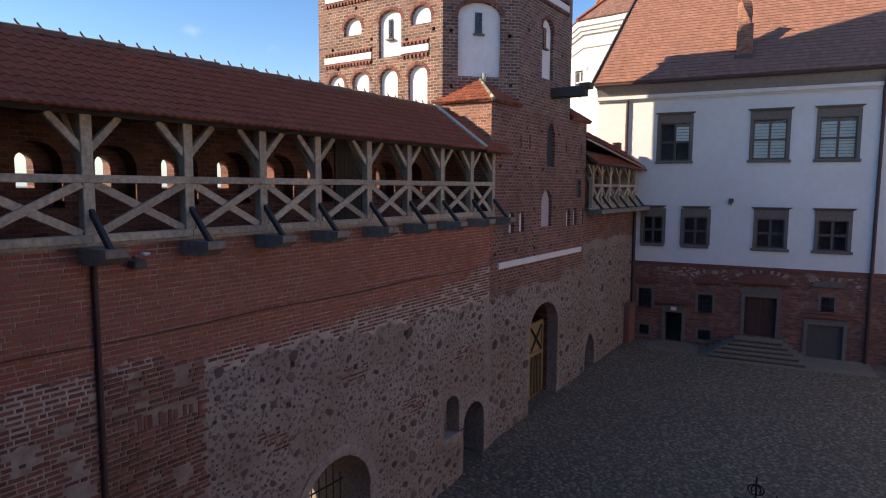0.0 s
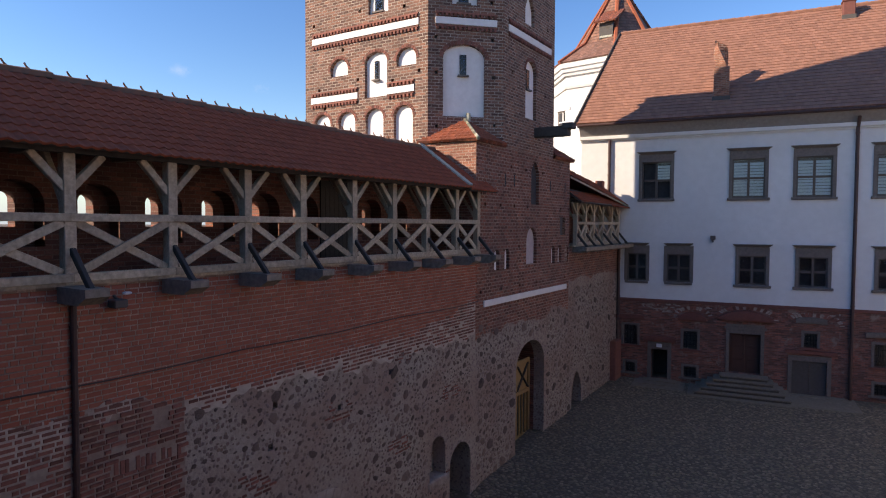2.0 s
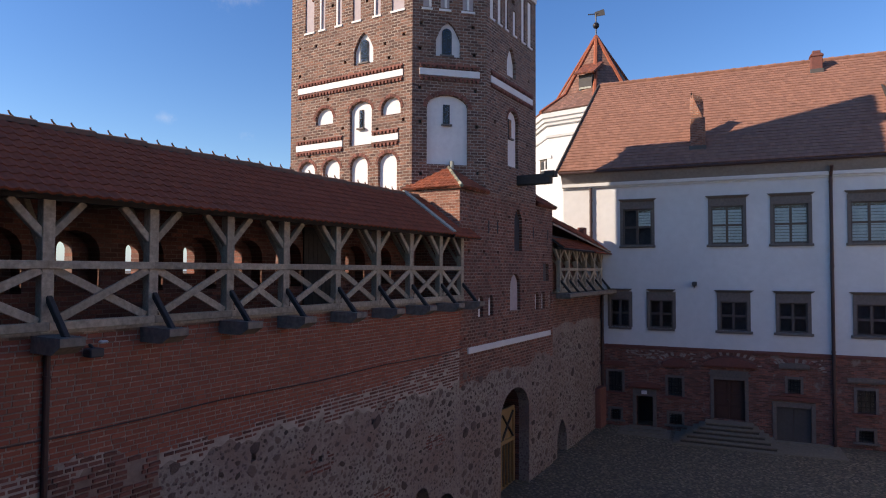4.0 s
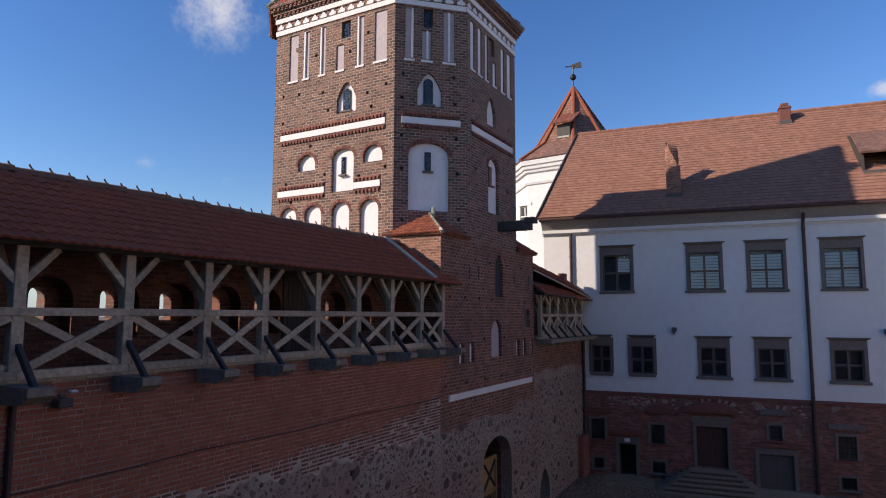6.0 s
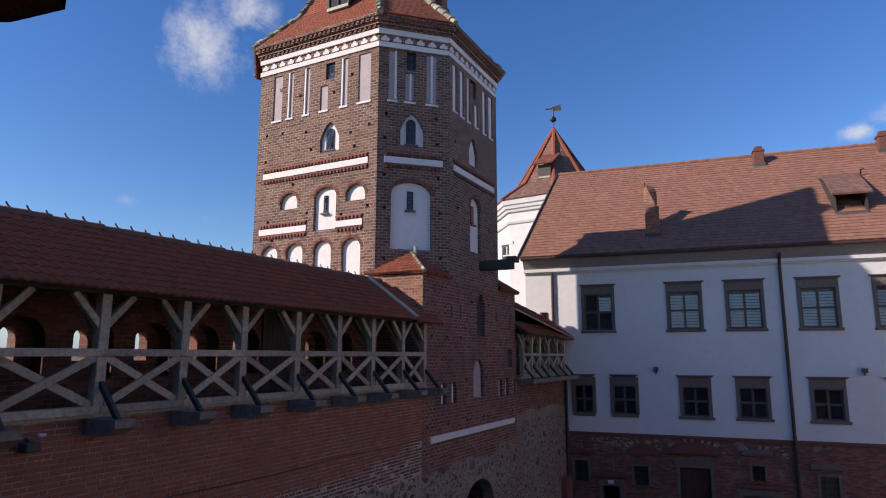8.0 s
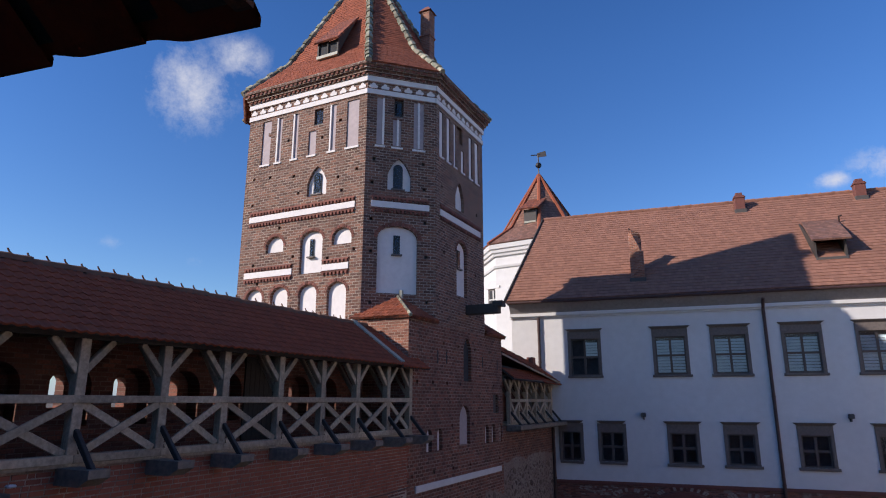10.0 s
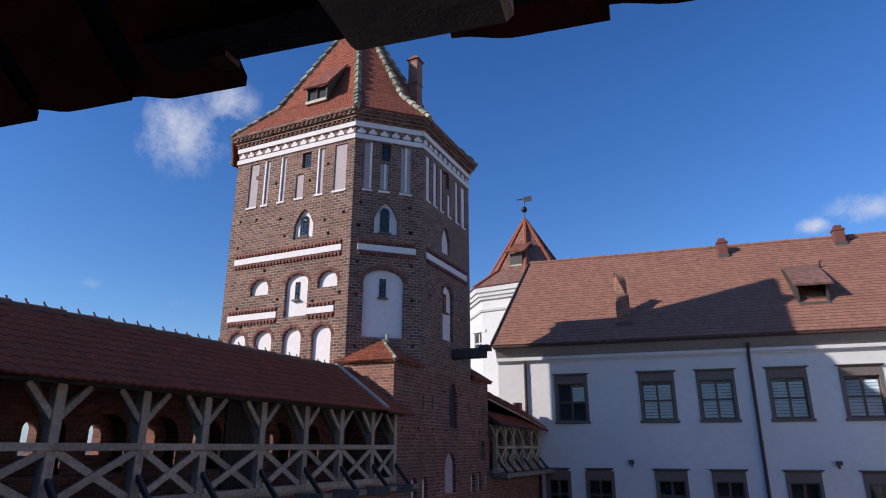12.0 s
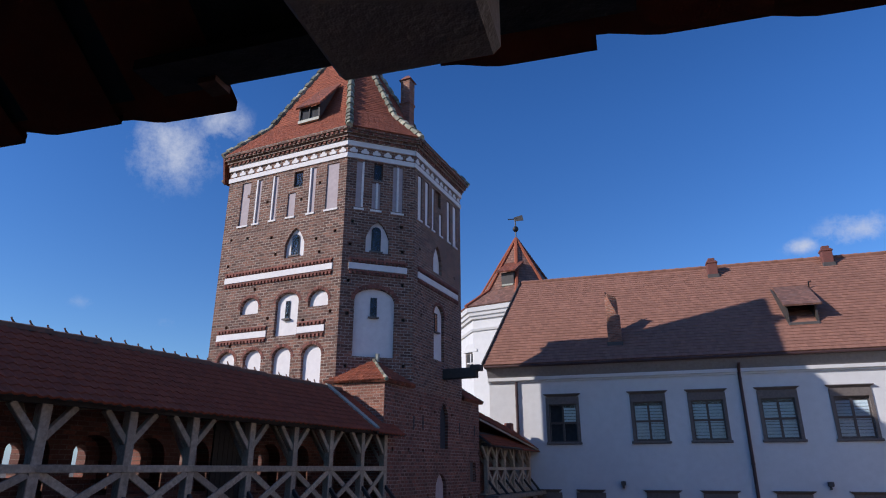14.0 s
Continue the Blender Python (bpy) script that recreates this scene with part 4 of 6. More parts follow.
wall_xu = tower_face(
    MX, [(C[1], 12.4), (26.4, 12.4), (26.4, Z1), (C[1], Z1)],
    slots([(21.76, 22.12), (22.46, 22.8), (23.16, 23.42), (24.8, 25.14), (25.48, 25.92)], 19.45, 21.55, M_WHITE)
    + [(loop(23.92, 24.24, 19.45, 20.55), M_WHITE), (loop(23.5, 24.1, 20.8, 21.58), M_BRICK_TOWER)]
    + [(loop(23.32, 24.2, 17.6, 18.9, "point", 0.7), M_WHITE), (loop(23.4, 24.46, 13.8, 16.19, "round", 0.5), M_WHITE)],
    [(23.66, 23.98, 15.02, 15.83, "rect")],
    [(22.0, 18.2), (25.6, 17.9), (22.2, 15.4), (25.4, 15.0)], M_BRICK_TOWER)
# wall slits, dark strips on the face in place of unlit openings
for y in (21.62, 22.4, 26.05, 27.8):
    lblock("wall_slit", y, y + 0.1, 10.9, 11.38, -0.02, 0.004, MX, M_INSIDE, wall_x)


def plain_face(p, q, z0, z1, mat):
    m = plane_at((p[0], p[1], 0), (q[0] - p[0], q[1] - p[1], 0))
    L = math.hypot(q[0] - p[0], q[1] - p[1])
    panel("wall", [(0, z0), (L, z0), (L, z1), (0, z1)], [], m, mat, tower, thick=0.5)


for p, q in ((D, E_), (E_, F_), (F_, G_), (G_, H_), (H_, A)):
    plain_face(p, q, Z0, Z1, M_BRICK_TOWER)
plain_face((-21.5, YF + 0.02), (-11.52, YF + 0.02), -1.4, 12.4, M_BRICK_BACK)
# paler chimney brick puts the sunlight on this corner into its colour
lblock("corner_pier", -13.2, -11.004, 8.2, 12.4, -0.3, 0.006, MY, M_BRICK_CHIMNEY, tower, "brick corner with the sunlight in its paler colour")
plain_face((-11.05, 28.44), (-21.5, 28.45), -1.4, 12.4, M_BRICK_TOWER)
plain_face((-21.5, 28.45), (-21.5, YF), -1.4, 12.4, M_BRICK_TOWER)
part("floor_slab", block(-21.3, -11.3, YF + 0.3, 28.2, 12.0, 12.2), M_BRICK_TOWER, tower)

# small hipped roofs over the corners of the square base
for sy, y0, y1, cy in ((1, YF, 21.4, 20.5), (-1, 28.45, 26.4, 27.35)):
    pk = (-12.05, y0 + (y1 - y0) * 0.48, 13.35)
    o = 0.16
    c0, c1, c2 = (-13.5, y0 - o * sy, 12.52), (-11 + o, y0 - o * sy, 12.46), (-11 + o, y1 + 0.1 * sy, 12.46)
    tri1, tri2 = [c0, c1, pk], [c1, c2, pk]
    slab("corner_roof", tri1 if sy > 0 else tri1[::-1], 0.1, M_TILE_TOWER, tower)
    slab("corner_roof", tri2 if sy > 0 else tri2[::-1], 0.1, M_TILE_TOWER, tower)
    for tri in (tri1, tri2):
        tile_slope("corner_tiles", tri if sy > 0 else tri[::-1], 0.2, 0.2, M_TILE_HELM, tower, True)
    for k in range(7):
        f = k / 7
        q0, q1 = Vector(c1).lerp(Vector(pk), f), Vector(c1).lerp(Vector(pk), f + 0.16)
        part("hip_tile", rod([q0, q1], 0.075 - 0.01 * (k % 2), 6), M_HIP, tower)
part("vent_cap", rod([(-12.0, 20.5, 13.3), (-12.0, 20.5, 13.62)], 0.09, 8), M_COPPER, tower)

# white bands, dentils, frieze and cornice on the three seen faces
def band(m, u0, u1, v0, v1, out=0.035):
    lblock("white_band", u0, u1, v0, v1, -0.02, out, m, M_WHITE, tower, "white limewashed band")


def dentils(m, u0, u1, v, step=0.17):
    bm = bmesh.new()
    n = int((u1 - u0) / step)
    for k in range(n):
        u = u0 + (k + 0.5) * (u1 - u0) / n
        block(u - 0.045, u + 0.045, v, v + 0.1, -0.02, 0.07, 0, bm)
    block(u0, u1, v + 0.1, v + 0.16, -0.02, 0.06, 0, bm)
    part("dentil_course", bm, M_BRICK_OLD, tower, "", m)


FACES = ((MY, A[0], B[0]), (MD, 0.0, DL), (MX, 21.4, 26.4))
for m, u0, u1 in FACES:
    i = 0.42 if m is not MD else 0.28
    band(m, u0 + i, u1 - i, 16.9, 17.15)
    dentils(m, u0 + i, u1 - i, 17.19)
    dentils(m, u0 + i, u1 - i, 16.70)
    band(m, u0 - 0.02, u1 + 0.02, 21.72, 21.93, 0.05)
    band(m, u0 - 0.03, u1 + 0.03, 22.27, 22.5, 0.08)
    n = round((u1 - u0) / 0.5)
    for k in range(n):                                  # trefoils of the frieze
        c = u0 + (k + 0.5) * (u1 - u0) / n
        pts = []
        for cx, cy, r, a0, a1 in ((0.1, 22.06, 0.075, -60, 110), (0, 22.15, 0.08, 10, 170), (-0.1, 22.06, 0.075, 70, 240)):
            pts += [(c + cx + r * math.cos(radians(a0 + (a1 - a0) * j / 5)), cy + r * math.sin(radians(a0 + (a1 - a0) * j / 5))) for j in range(6)]
        fill("trefoil", pts, -0.03, m, M_WHITE, tower, "", 0.05)
    for s_, (v0, v1, out) in enumerate(((22.5, 22.62, 0.12), (22.62, 22.74, 0.2), (22.74, 22.88, 0.3), (22.88, 23.0, 0.38))):
        k0 = out * 0.42
        lblock("cornice", u0 - k0, u1 + k0, v0, v1, -0.3, out, m, M_BRICK_TOWER, tower)
    for v, out in ((22.53, 0.17), (22.77, 0.35)):
        n = int((u1 - u0) / 0.24)
        unit_dentil = None
        for k in range(n):
            at = m @ Matrix.Translation((u0 + (k + 0.5) * (u1 - u0) / n, v, 0))
            if unit_dentil:
                link("dentil", unit_dentil, None, tower, "", at)
            else:
                unit_dentil = part("dentil", block(-0.06, 0.06, 0, 0.09, 0.0, out), M_BRICK_OLD, tower, "", at).data
band(MY, -19.05, -16.5, 14.45, 14.7)
band(MY, -14.99, -13.72, 14.45, 14.7)
for a, b in ((-19.05, -16.5), (-14.99, -13.72)):
    dentils(MY, a, b, 14.74)
    dentils(MY, a, b, 14.26)
band(MX, 19.95, 28.05, 6.38, 6.6, 0.06)
# sloping white sills under the slots
for m, items in ((MY, [(-18.66, -18.08), (-17.86, -17.46), (-16.96, -16.56), (-16.06, -15.58), (-15.01, -14.58), (-14.12, -13.44)]),
                 (MD, [(0.36, 0.78), (1.04, 1.52), (1.92, 2.48)]), (MX, [(21.72, 22.16), (22.42, 22.84), (23.1, 23.46), (23.88, 24.28), (24.76, 25.18), (25.44, 25.96)])):
    for a, b in items:
        lblock("slot_sill", a, b, 19.42, 19.5, -0.1, 0.04, m, M_WHITE, tower)
# slim white bars added in the slots for their sunlit stripes
for m, u, v0, v1 in ((MY, -17.78, 19.5, 21.58), (MY, -16.88, 19.5, 21.58), (MY, -14.93, 19.5, 21.58), (MD, 0.66, 19.55, 21.6), (MD, 1.27, 19.56, 20.72),
                     (MD, 2.16, 19.55, 21.6)):
    lblock("lit_stripe", u, u + 0.075, v0, v1, -0.07, 0.02, m, M_WHITE, tower)
# brick rings over the niches
def arch_ring(m, u0, u1, v1, rise, n=14, w=0.13):
    c, r = (u0 + u1) / 2, (u1 - u0) / 2
    for k in range(n):
        a0, a1 = math.pi * (k + 0.08) / n, math.pi * (k + 0.92) / n
        bm = bmesh.new()
        q = []
        for wz in (-0.03, 0.018):
            for rr, aa in ((0.012, a0), (w, a0), (w, a1), (0.012, a1)):
                q.append((c + (r + rr) * math.cos(aa), v1 - rise + (rise + rr) * math.sin(aa), wz))
        hexa(bm, q)
        part("arch_brick", bm, M_BRICK_OLD, tower, "", m)


for a, b, v, r in ((-17.97, -17.03, 16.15, 0.45), (-14.56, -13.63, 16.13, 0.45), (-16.14, -15.02, 16.17, 0.4)):
    arch_ring(MY, a, b, v, r)
for c in (-18.45, -17.1, -15.66, -14.25):
    arch_ring(MY, c - 0.44, c + 0.46, 13.97, 0.42)
arch_ring(MD, 0.58, 2.2, 16.18, 0.5, 20, 0.16)
arch_ring(MX, 23.4, 24.46, 16.19, 0.5)

# tower roof
APEX = Vector((-16.25, 23.95, 32.1))
corners = [A, B, C, D, E_, F_, G_, H_]
eave, mid = [], []
for i, (x, y) in enumerate(corners):
    d = Vector((x - APEX.x, y - APEX.y, 0))
    e = Vector((APEX.x, APEX.y, 0)) + d * (1 + 0.43 / d.length)
    eave.append(Vector((e.x, e.y, 23.0)))
    # unseen back corners drawn in to shape the shadow cast on the palace
    k = Vector((APEX.x, APEX.y, 0)) + d * (0.62 if i in (4, 5, 6) else 0.72)
    mid.append(Vector((k.x, k.y, 25.0)))
for i in range(8):
    j = (i + 1) % 8
    slab("roof_skirt", [eave[i], eave[j], mid[j], mid[i]], 0.12, M_TILE_TOWER, tower)
    slab("roof_slope", [mid[i], mid[j], APEX], 0.12, M_TILE_TOWER, tower)
    if i < 3:
        tile_slope("skirt_tiles", [eave[i], eave[j], mid[j], mid[i]], 0.18, 0.17, M_TILE_HELM, tower, lip=0.026)
        tile_slope("slope_tiles", [mid[i], mid[j], APEX], 0.18, 0.17, M_TILE_HELM, tower, lip=0.026)
    line = [eave[i], mid[i], APEX]
    for a, b in zip(line, line[1:]):
        n = max(1, int((b - a).length / 0.3))
        for k in range(n):
            p, q = a.lerp(b, k / n), a.lerp(b, (k + 0.92) / n)
            part("hip_tile", rod([p, q], 0.19 if k % 2 else 0.145, 7), M_HIP, tower)
part("eave_soffit", block(-19.4, -13.3, YF + 0.1, 28.3, 22.6, 22.75), M_BRICK_TOWER, tower)
# chimney beside the hip
lblock("chimney", -13.5, -12.95, 24.0, 28.75, YF - 25.05, YF - 24.5, MY, M_BRICK_CHIMNEY, tower, "slim red brick chimney", 0.03)
lblock("chimney_collar", -13.54, -12.91, 27.3, 27.4, YF - 25.09, YF - 24.46, MY, M_BRICK_CHIMNEY, tower, "", 0.02)
cap = bmesh.new()
hexa(cap, [(-13.58, 24.42, 28.75), (-12.87, 24.42, 28.75), (-12.87, 25.13, 28.75), (-13.58, 25.13, 28.75), (-13.3, 24.7, 29.12), (-13.15, 24.7, 29.12), (-13.15, 24.85, 29.12), (-13.3, 24.85, 29.12)])
part("chimney_cap", cap, M_BRICK_OLD, tower, "pointed brick cap")
# dormer on the sunny slope
dx0, dx1 = -16.35, -15.2
slab("dormer_roof", [(dx0 - 0.12, 19.9, 25.22), (dx1 + 0.1, 19.85, 25.18), (dx1 + 0.02, 21.5, 27.2), (dx0 + 0.1, 21.5, 27.2)], 0.08, M_TILE_TOWER, tower)
part("dormer_front", block(dx0 + 0.1, dx1 - 0.1, 20.12, 20.2, 24.4, 25.25), M_INSIDE, tower, "dark dormer window")
part("dormer_frame", block(dx0, dx1, 20.0, 20.12, 24.42, 24.56), M_COPPER, tower)
part("dormer_mullion", block(-15.79, -15.75, 20.04, 20.12, 24.56, 25.2), M_DARK, tower)
for x in (dx0, dx1 - 0.08):
    sd = bmesh.new()
    q = [(x, 20.05, 24.4), (x, 20.05, 25.3), (x, 21.4, 27.0)]
    f, g = [sd.verts.new(p) for p in q], [sd.verts.new((p[0] + 0.08, p[1], p[2])) for p in q]
    sd.faces.new(f), sd.faces.new(g[::-1])
    for k in range(3):
        sd.faces.new((f[(k + 1) % 3], f[k], g[k], g[(k + 1) % 3]))
    part("dormer_cheek", sd, M_WOOD_DARK, tower)
part("hoist_beam", block(-11.3, -9.5, 24.3, 24.66, 13.08, 13.5, 0.03), M_WOOD_DARK, tower, "dark projecting timber beam")
part("hoist_beam_cap", block(-9.75, -9.3, 24.26, 24.7, 13.36, 13.6, 0.02), M_WOOD_DARK, tower)

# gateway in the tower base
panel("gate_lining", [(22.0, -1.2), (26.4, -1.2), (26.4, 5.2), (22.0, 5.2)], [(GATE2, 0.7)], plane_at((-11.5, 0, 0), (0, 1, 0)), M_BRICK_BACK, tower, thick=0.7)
gd = thing("timber_gate", (-11.7, 24.2, 0.0), "yellow raw timber double gate standing in the arched gateway", "gate")
XGT = -11.66
for y in (22.85, 24.1, 25.4):
    part("stile", block(XGT - 0.1, XGT, y, y + 0.16, -0.05, 3.6 if y < 25 else 3.3), M_WOOD_RAW, gd)
for z in (-0.02, 1.95, 3.3):
    part("rail", block(XGT - 0.09, XGT + 0.01, 22.85, 25.5, z, z + 0.16), M_WOOD_RAW, gd)
for y in (23.01, 24.26):
    part("leaf", block(XGT - 0.16, XGT - 0.12, y, y + 1.12, 0.0, 3.4), M_WOOD_DARK, gd)
    part("infill", block(XGT - 0.1, XGT - 0.05, y, y + 1.12, 2.1, 3.3), M_WOOD_RAW, gd)
    part("diagonal", timber((XGT - 0.02, y, 2.15), (XGT - 0.02, y + 1.1, 3.25), 0.05, 0.12, (1, 0, 0.01)), M_WOOD_DARK, gd)
    part("diagonal", timber((XGT - 0.01, y + 1.1, 2.15), (XGT - 0.01, y, 3.25), 0.05, 0.12, (1, 0, 0.01)), M_WOOD_DARK, gd)
    for k in range(3):
        part("baluster", block(XGT - 0.07, XGT - 0.01, y + 0.25 + 0.3 * k, y + 0.31 + 0.3 * k, 0.1, 1.95), M_WOOD_RAW, gd)

# ---- wall beyond the tower ----
MW2 = plane_at((-11.08, 0, 0), (0, 1, 0))
D3 = loop(29.25, 30.6, -0.2, 2.05, "point", 0.9)
wall2 = tagged(panel("wall_far", [(28.45, -1.2), (36.6, -1.2), (36.6, 8.3), (28.45, 8.3)], [(D3, 0.6)], MW2, M_WALL_FAR, thick=2.0),
               "rubble and brick wall between tower and palace", "wall", kind="structure")
fill("door_leaf", D3, 0.55, MW2, M_WOOD_DARK, wall2, "dark plank door in a pointed arch")
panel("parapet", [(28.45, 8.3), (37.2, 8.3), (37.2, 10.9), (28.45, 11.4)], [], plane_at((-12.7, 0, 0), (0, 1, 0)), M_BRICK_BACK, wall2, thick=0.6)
bt = tagged(part("buttress", block(-11.1, -10.75, 35.3, 36.4, -0.5, 2.7, 0.04), M_BRICK_OLD), "low red plastered pier in the corner", "pier")

# ---- palace ----
PO = Vector((-11.0, 36.5, 0.0))
MP = plane_at(PO, U)
palace = thing("palace", (-2, 38, 0.3), "white plastered palace wing over a red brick ground floor", "building")


def pal(u, back, z):
    p = PO + U * u + BACK * back
    return (p.x, p.y, z)


UPPER = [(2.02, 1.62), (6.78, 1.62), (9.87, 1.66), (13.4, 1.66), (16.85, 1.66), (20.4, 1.66), (24.0, 1.66), (27.5, 1.66)]
LOWER = [(1.02, 1.1), (3.30, 1.28), (7.06, 1.36), (9.92, 1.36), (13.42, 1.36), (16.9, 1.36), (20.4, 1.36), (24.0, 1.36), (27.5, 1.36)]
holes = [(loop(c - w / 2, c + w / 2, 10.92, 13.05), 0.22) for c, w in UPPER] + [(loop(c - w / 2, c + w / 2, 6.18, 7.78), 0.22) for c, w in LOWER]
facade = panel("upper_wall", [(-2.3, 5.13), (31, 5.13), (31, 14.7), (-2.3, 14.7)], holes, MP, M_PALACE, palace, thick=0.5)
GROUND = [(0.34, 1.12, 2.40, 3.55), (0.45, 1.02, 0.78, 1.37), (3.63, 4.38, 2.38, 3.42), (3.68, 4.36, 0.79, 1.41), (9.6, 10.2, 3.0, 3.76),
          (12.7, 13.5, 2.25, 3.42), (12.75, 13.4, 0.8, 1.4), (16.3, 17.1, 2.25, 3.42), (19.8, 20.6, 2.25, 3.42)]
DOORS = [(1.91, 2.81, 0.5, 2.25), (6.02, 7.56, 1.30, 3.49), (9.07, 10.67, 0.46, 2.26)]
base = panel(
    "ground_wall", [(-2.3, -1), (31, -1), (31, 5.0), (-2.3, 5.0)], [(loop(*g), 0.25) for g in GROUND] + [(loop(*g), 0.35 if g[0] > 2 else 0.5) for g in DOORS],
    MP, M_PALACE_BRICK, palace, thick=0.5, label="weathered red brick ground floor")
lblock("string_course", -2.3, 31, 4.98, 5.09, -0.3, 0.09, MP, M_RED_TRIM, palace, "red plaster string course")
lblock("string_course", -2.3, 31, 5.09, 5.15, -0.3, 0.05, MP, M_RED_TRIM, palace)


def palace_window(c, w, z0, z1, top, hood_w, glow):
    """Stone surround, hood and sill, a wooden cross frame and four panes."""
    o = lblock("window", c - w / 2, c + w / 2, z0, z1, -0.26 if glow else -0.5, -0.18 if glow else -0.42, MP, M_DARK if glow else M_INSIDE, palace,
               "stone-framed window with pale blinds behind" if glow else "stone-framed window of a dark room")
    s = 0.15
    for a, b, v0, v1 in ((c - w / 2 - s, c - w / 2 + 0.01, z0, z1 + 0.1), (c + w / 2 - 0.01, c + w / 2 + s, z0, z1 + 0.1), (c - w / 2 + 0.01, c + w / 2 - 0.01, z1 - 0.01, z1 + 0.1)):
        lblock("surround", a, b, v0, v1, -0.06, 0.06, MP, M_STONE_TRIM, o)
    lblock("frieze", c - w / 2 - s, c + w / 2 + s, z1 + 0.1, top - 0.16, -0.05, 0.05, MP, M_STONE_TRIM, o)
    h = hood_w / 2
    bm = bmesh.new()
    q = [(c - h + 0.2, top - 0.16), (c + h - 0.2, top - 0.16), (c + h - 0.02, top - 0.03), (c + h, top), (c - h, top), (c - h + 0.02, top - 0.03)]
    f = [bm.verts.new((u, v, 0.05 + 0.16 * min(1, max(0, (v - top + 0.16) / 0.1)))) for u, v in q]
    g = [bm.verts.new((u, v, -0.05)) for u, v in q]
    bm.faces.new(f), bm.faces.new(g[::-1])
    for i in range(6):
        j = (i + 1) % 6
        bm.faces.new((f[j], f[i], g[i], g[j]))
    part("hood", bm, M_STONE_TRIM, o, "", MP)
    lblock("window_sill", c - h + 0.06, c + h - 0.06, z0 - 0.14, z0, -0.1, 0.14, MP, M_STONE_TRIM, o, "", 0.02)
    zm = z0 + (z1 - z0) * 0.5
    for a, b, v0, v1 in ((c - w / 2, c - w / 2 + 0.08, z0, z1), (c + w / 2 - 0.08, c + w / 2, z0, z1), (c - 0.06, c + 0.06, z0, z1)):
        lblock("frame", a, b, v0, v1, -0.2, -0.10, MP, M_FRAME, o)
    for v0, v1 in ((z0, z0 + 0.08), (zm - 0.06, zm + 0.06), (z1 - 0.08, z1)):
        lblock("frame", c - w / 2 + 0.08, c + w / 2 - 0.08, v0, v1, -0.195, -0.105, MP, M_FRAME, o)
    for a, b in ((c - w / 2 + 0.08, c - 0.06), (c + 0.06, c + w / 2 - 0.08)):
        for v0, v1 in ((z0 + 0.08, zm - 0.06), (zm + 0.06, z1 - 0.08)):
            if c < 2.1 and z0 > 10 and (a < c or v0 < zm):   # casements stand open
                continue
            ob = lblock("pane", a, b, v0, v1, -0.165, -0.155, MP, M_GLASS, o)
            ob.visible_shadow = False
    if glow or c < 2.1 and z0 > 10:                      # slatted blinds behind the panes
        bm = bmesh.new()
        for k in range(int((z1 - z0 - 0.2) / 0.165)):
            v = z0 + 0.12 + 0.165 * k
            if glow or v > zm:
                block(c - w / 2 + 0.07 if glow else c + 0.05, c + w / 2 - 0.07, v, v + 0.14, -0.178, -0.172, 0, bm)
        part("blind", bm, M_BLIND, o, "pale slatted blind", MP)


for i, (c, w) in enumerate(UPPER):
    palace_window(c, w - 0.0, 10.92, 13.05, 13.62, 2.22 if i else 2.14, i > 0)
for i, (c, w) in enumerate(LOWER):
    palace_window(c, w, 6.18, 7.78, 8.40, w + (0.62 if i > 1 else 0.32), False)

for k, (a, b, v0, v1) in enumerate(GROUND):
    # dark grey plate stands for the dim room behind the pane
    o = lblock("window", a, b, v0, v1, -0.30, -0.24, MP, M_DARK, palace, "small dark ground floor window")
    ob = lblock("pane", a + 0.04, b - 0.04, v0 + 0.04, v1 - 0.04, -0.2, -0.19, MP, M_GLASS, o)
    for n in range(1, 4):
        lblock("window_bar", a + (b - a) * n / 4 - 0.012, a + (b - a) * n / 4 + 0.012, v0, v1, -0.15, -0.125, MP, M_IRON, o)
    for n in range(1, 4):
        lblock("window_bar", a, b, v0 + (v1 - v0) * n / 4 - 0.012, v0 + (v1 - v0) * n / 4 + 0.012, -0.124, -0.1, MP, M_IRON, o)
    s = 0.13
    mat = M_STONE_TRIM
    for a2, b2, z2, z3 in ((a - s, a, v0, v1 + s), (b, b + s, v0, v1 + s), (a, b, v1, v1 + s)):
        lblock("surround", a2, b2, z2, z3, -0.08, 0.05, MP, mat, o)
    lblock("window_sill", a - s - 0.12, b + s + 0.12, v0 - 0.1, v0, -0.1, 0.13, MP, M_RED_TRIM if v0 > 2 else mat, o)


def door_surround(a, b, v0, v1, s, top, mat):
    for a2, b2, z2, z3 in ((a - s, a, v0, v1 + s), (b, b + s, v0, v1 + s), (a, b, v1, v1 + s)):
        lblock("door_surround", a2, b2, z2, z3, -0.1, 0.07, MP, mat, palace, "grey stone door surround", 0.01)
    if top:
        lblock("door_lintel", a - s, b + s, v1 + s, top, -0.1, 0.05, MP, mat, palace)


door_surround(1.91, 2.81, 0.5, 2.25, 0.2, 2.66, M_STONE_TRIM)
door_surround(6.02, 7.56, 1.30, 3.49, 0.18, 4.0, M_STONE_TRIM)
door_surround(9.07, 10.67, 0.46, 2.26, 0.2, 2.55, M_STONE_TRIM)


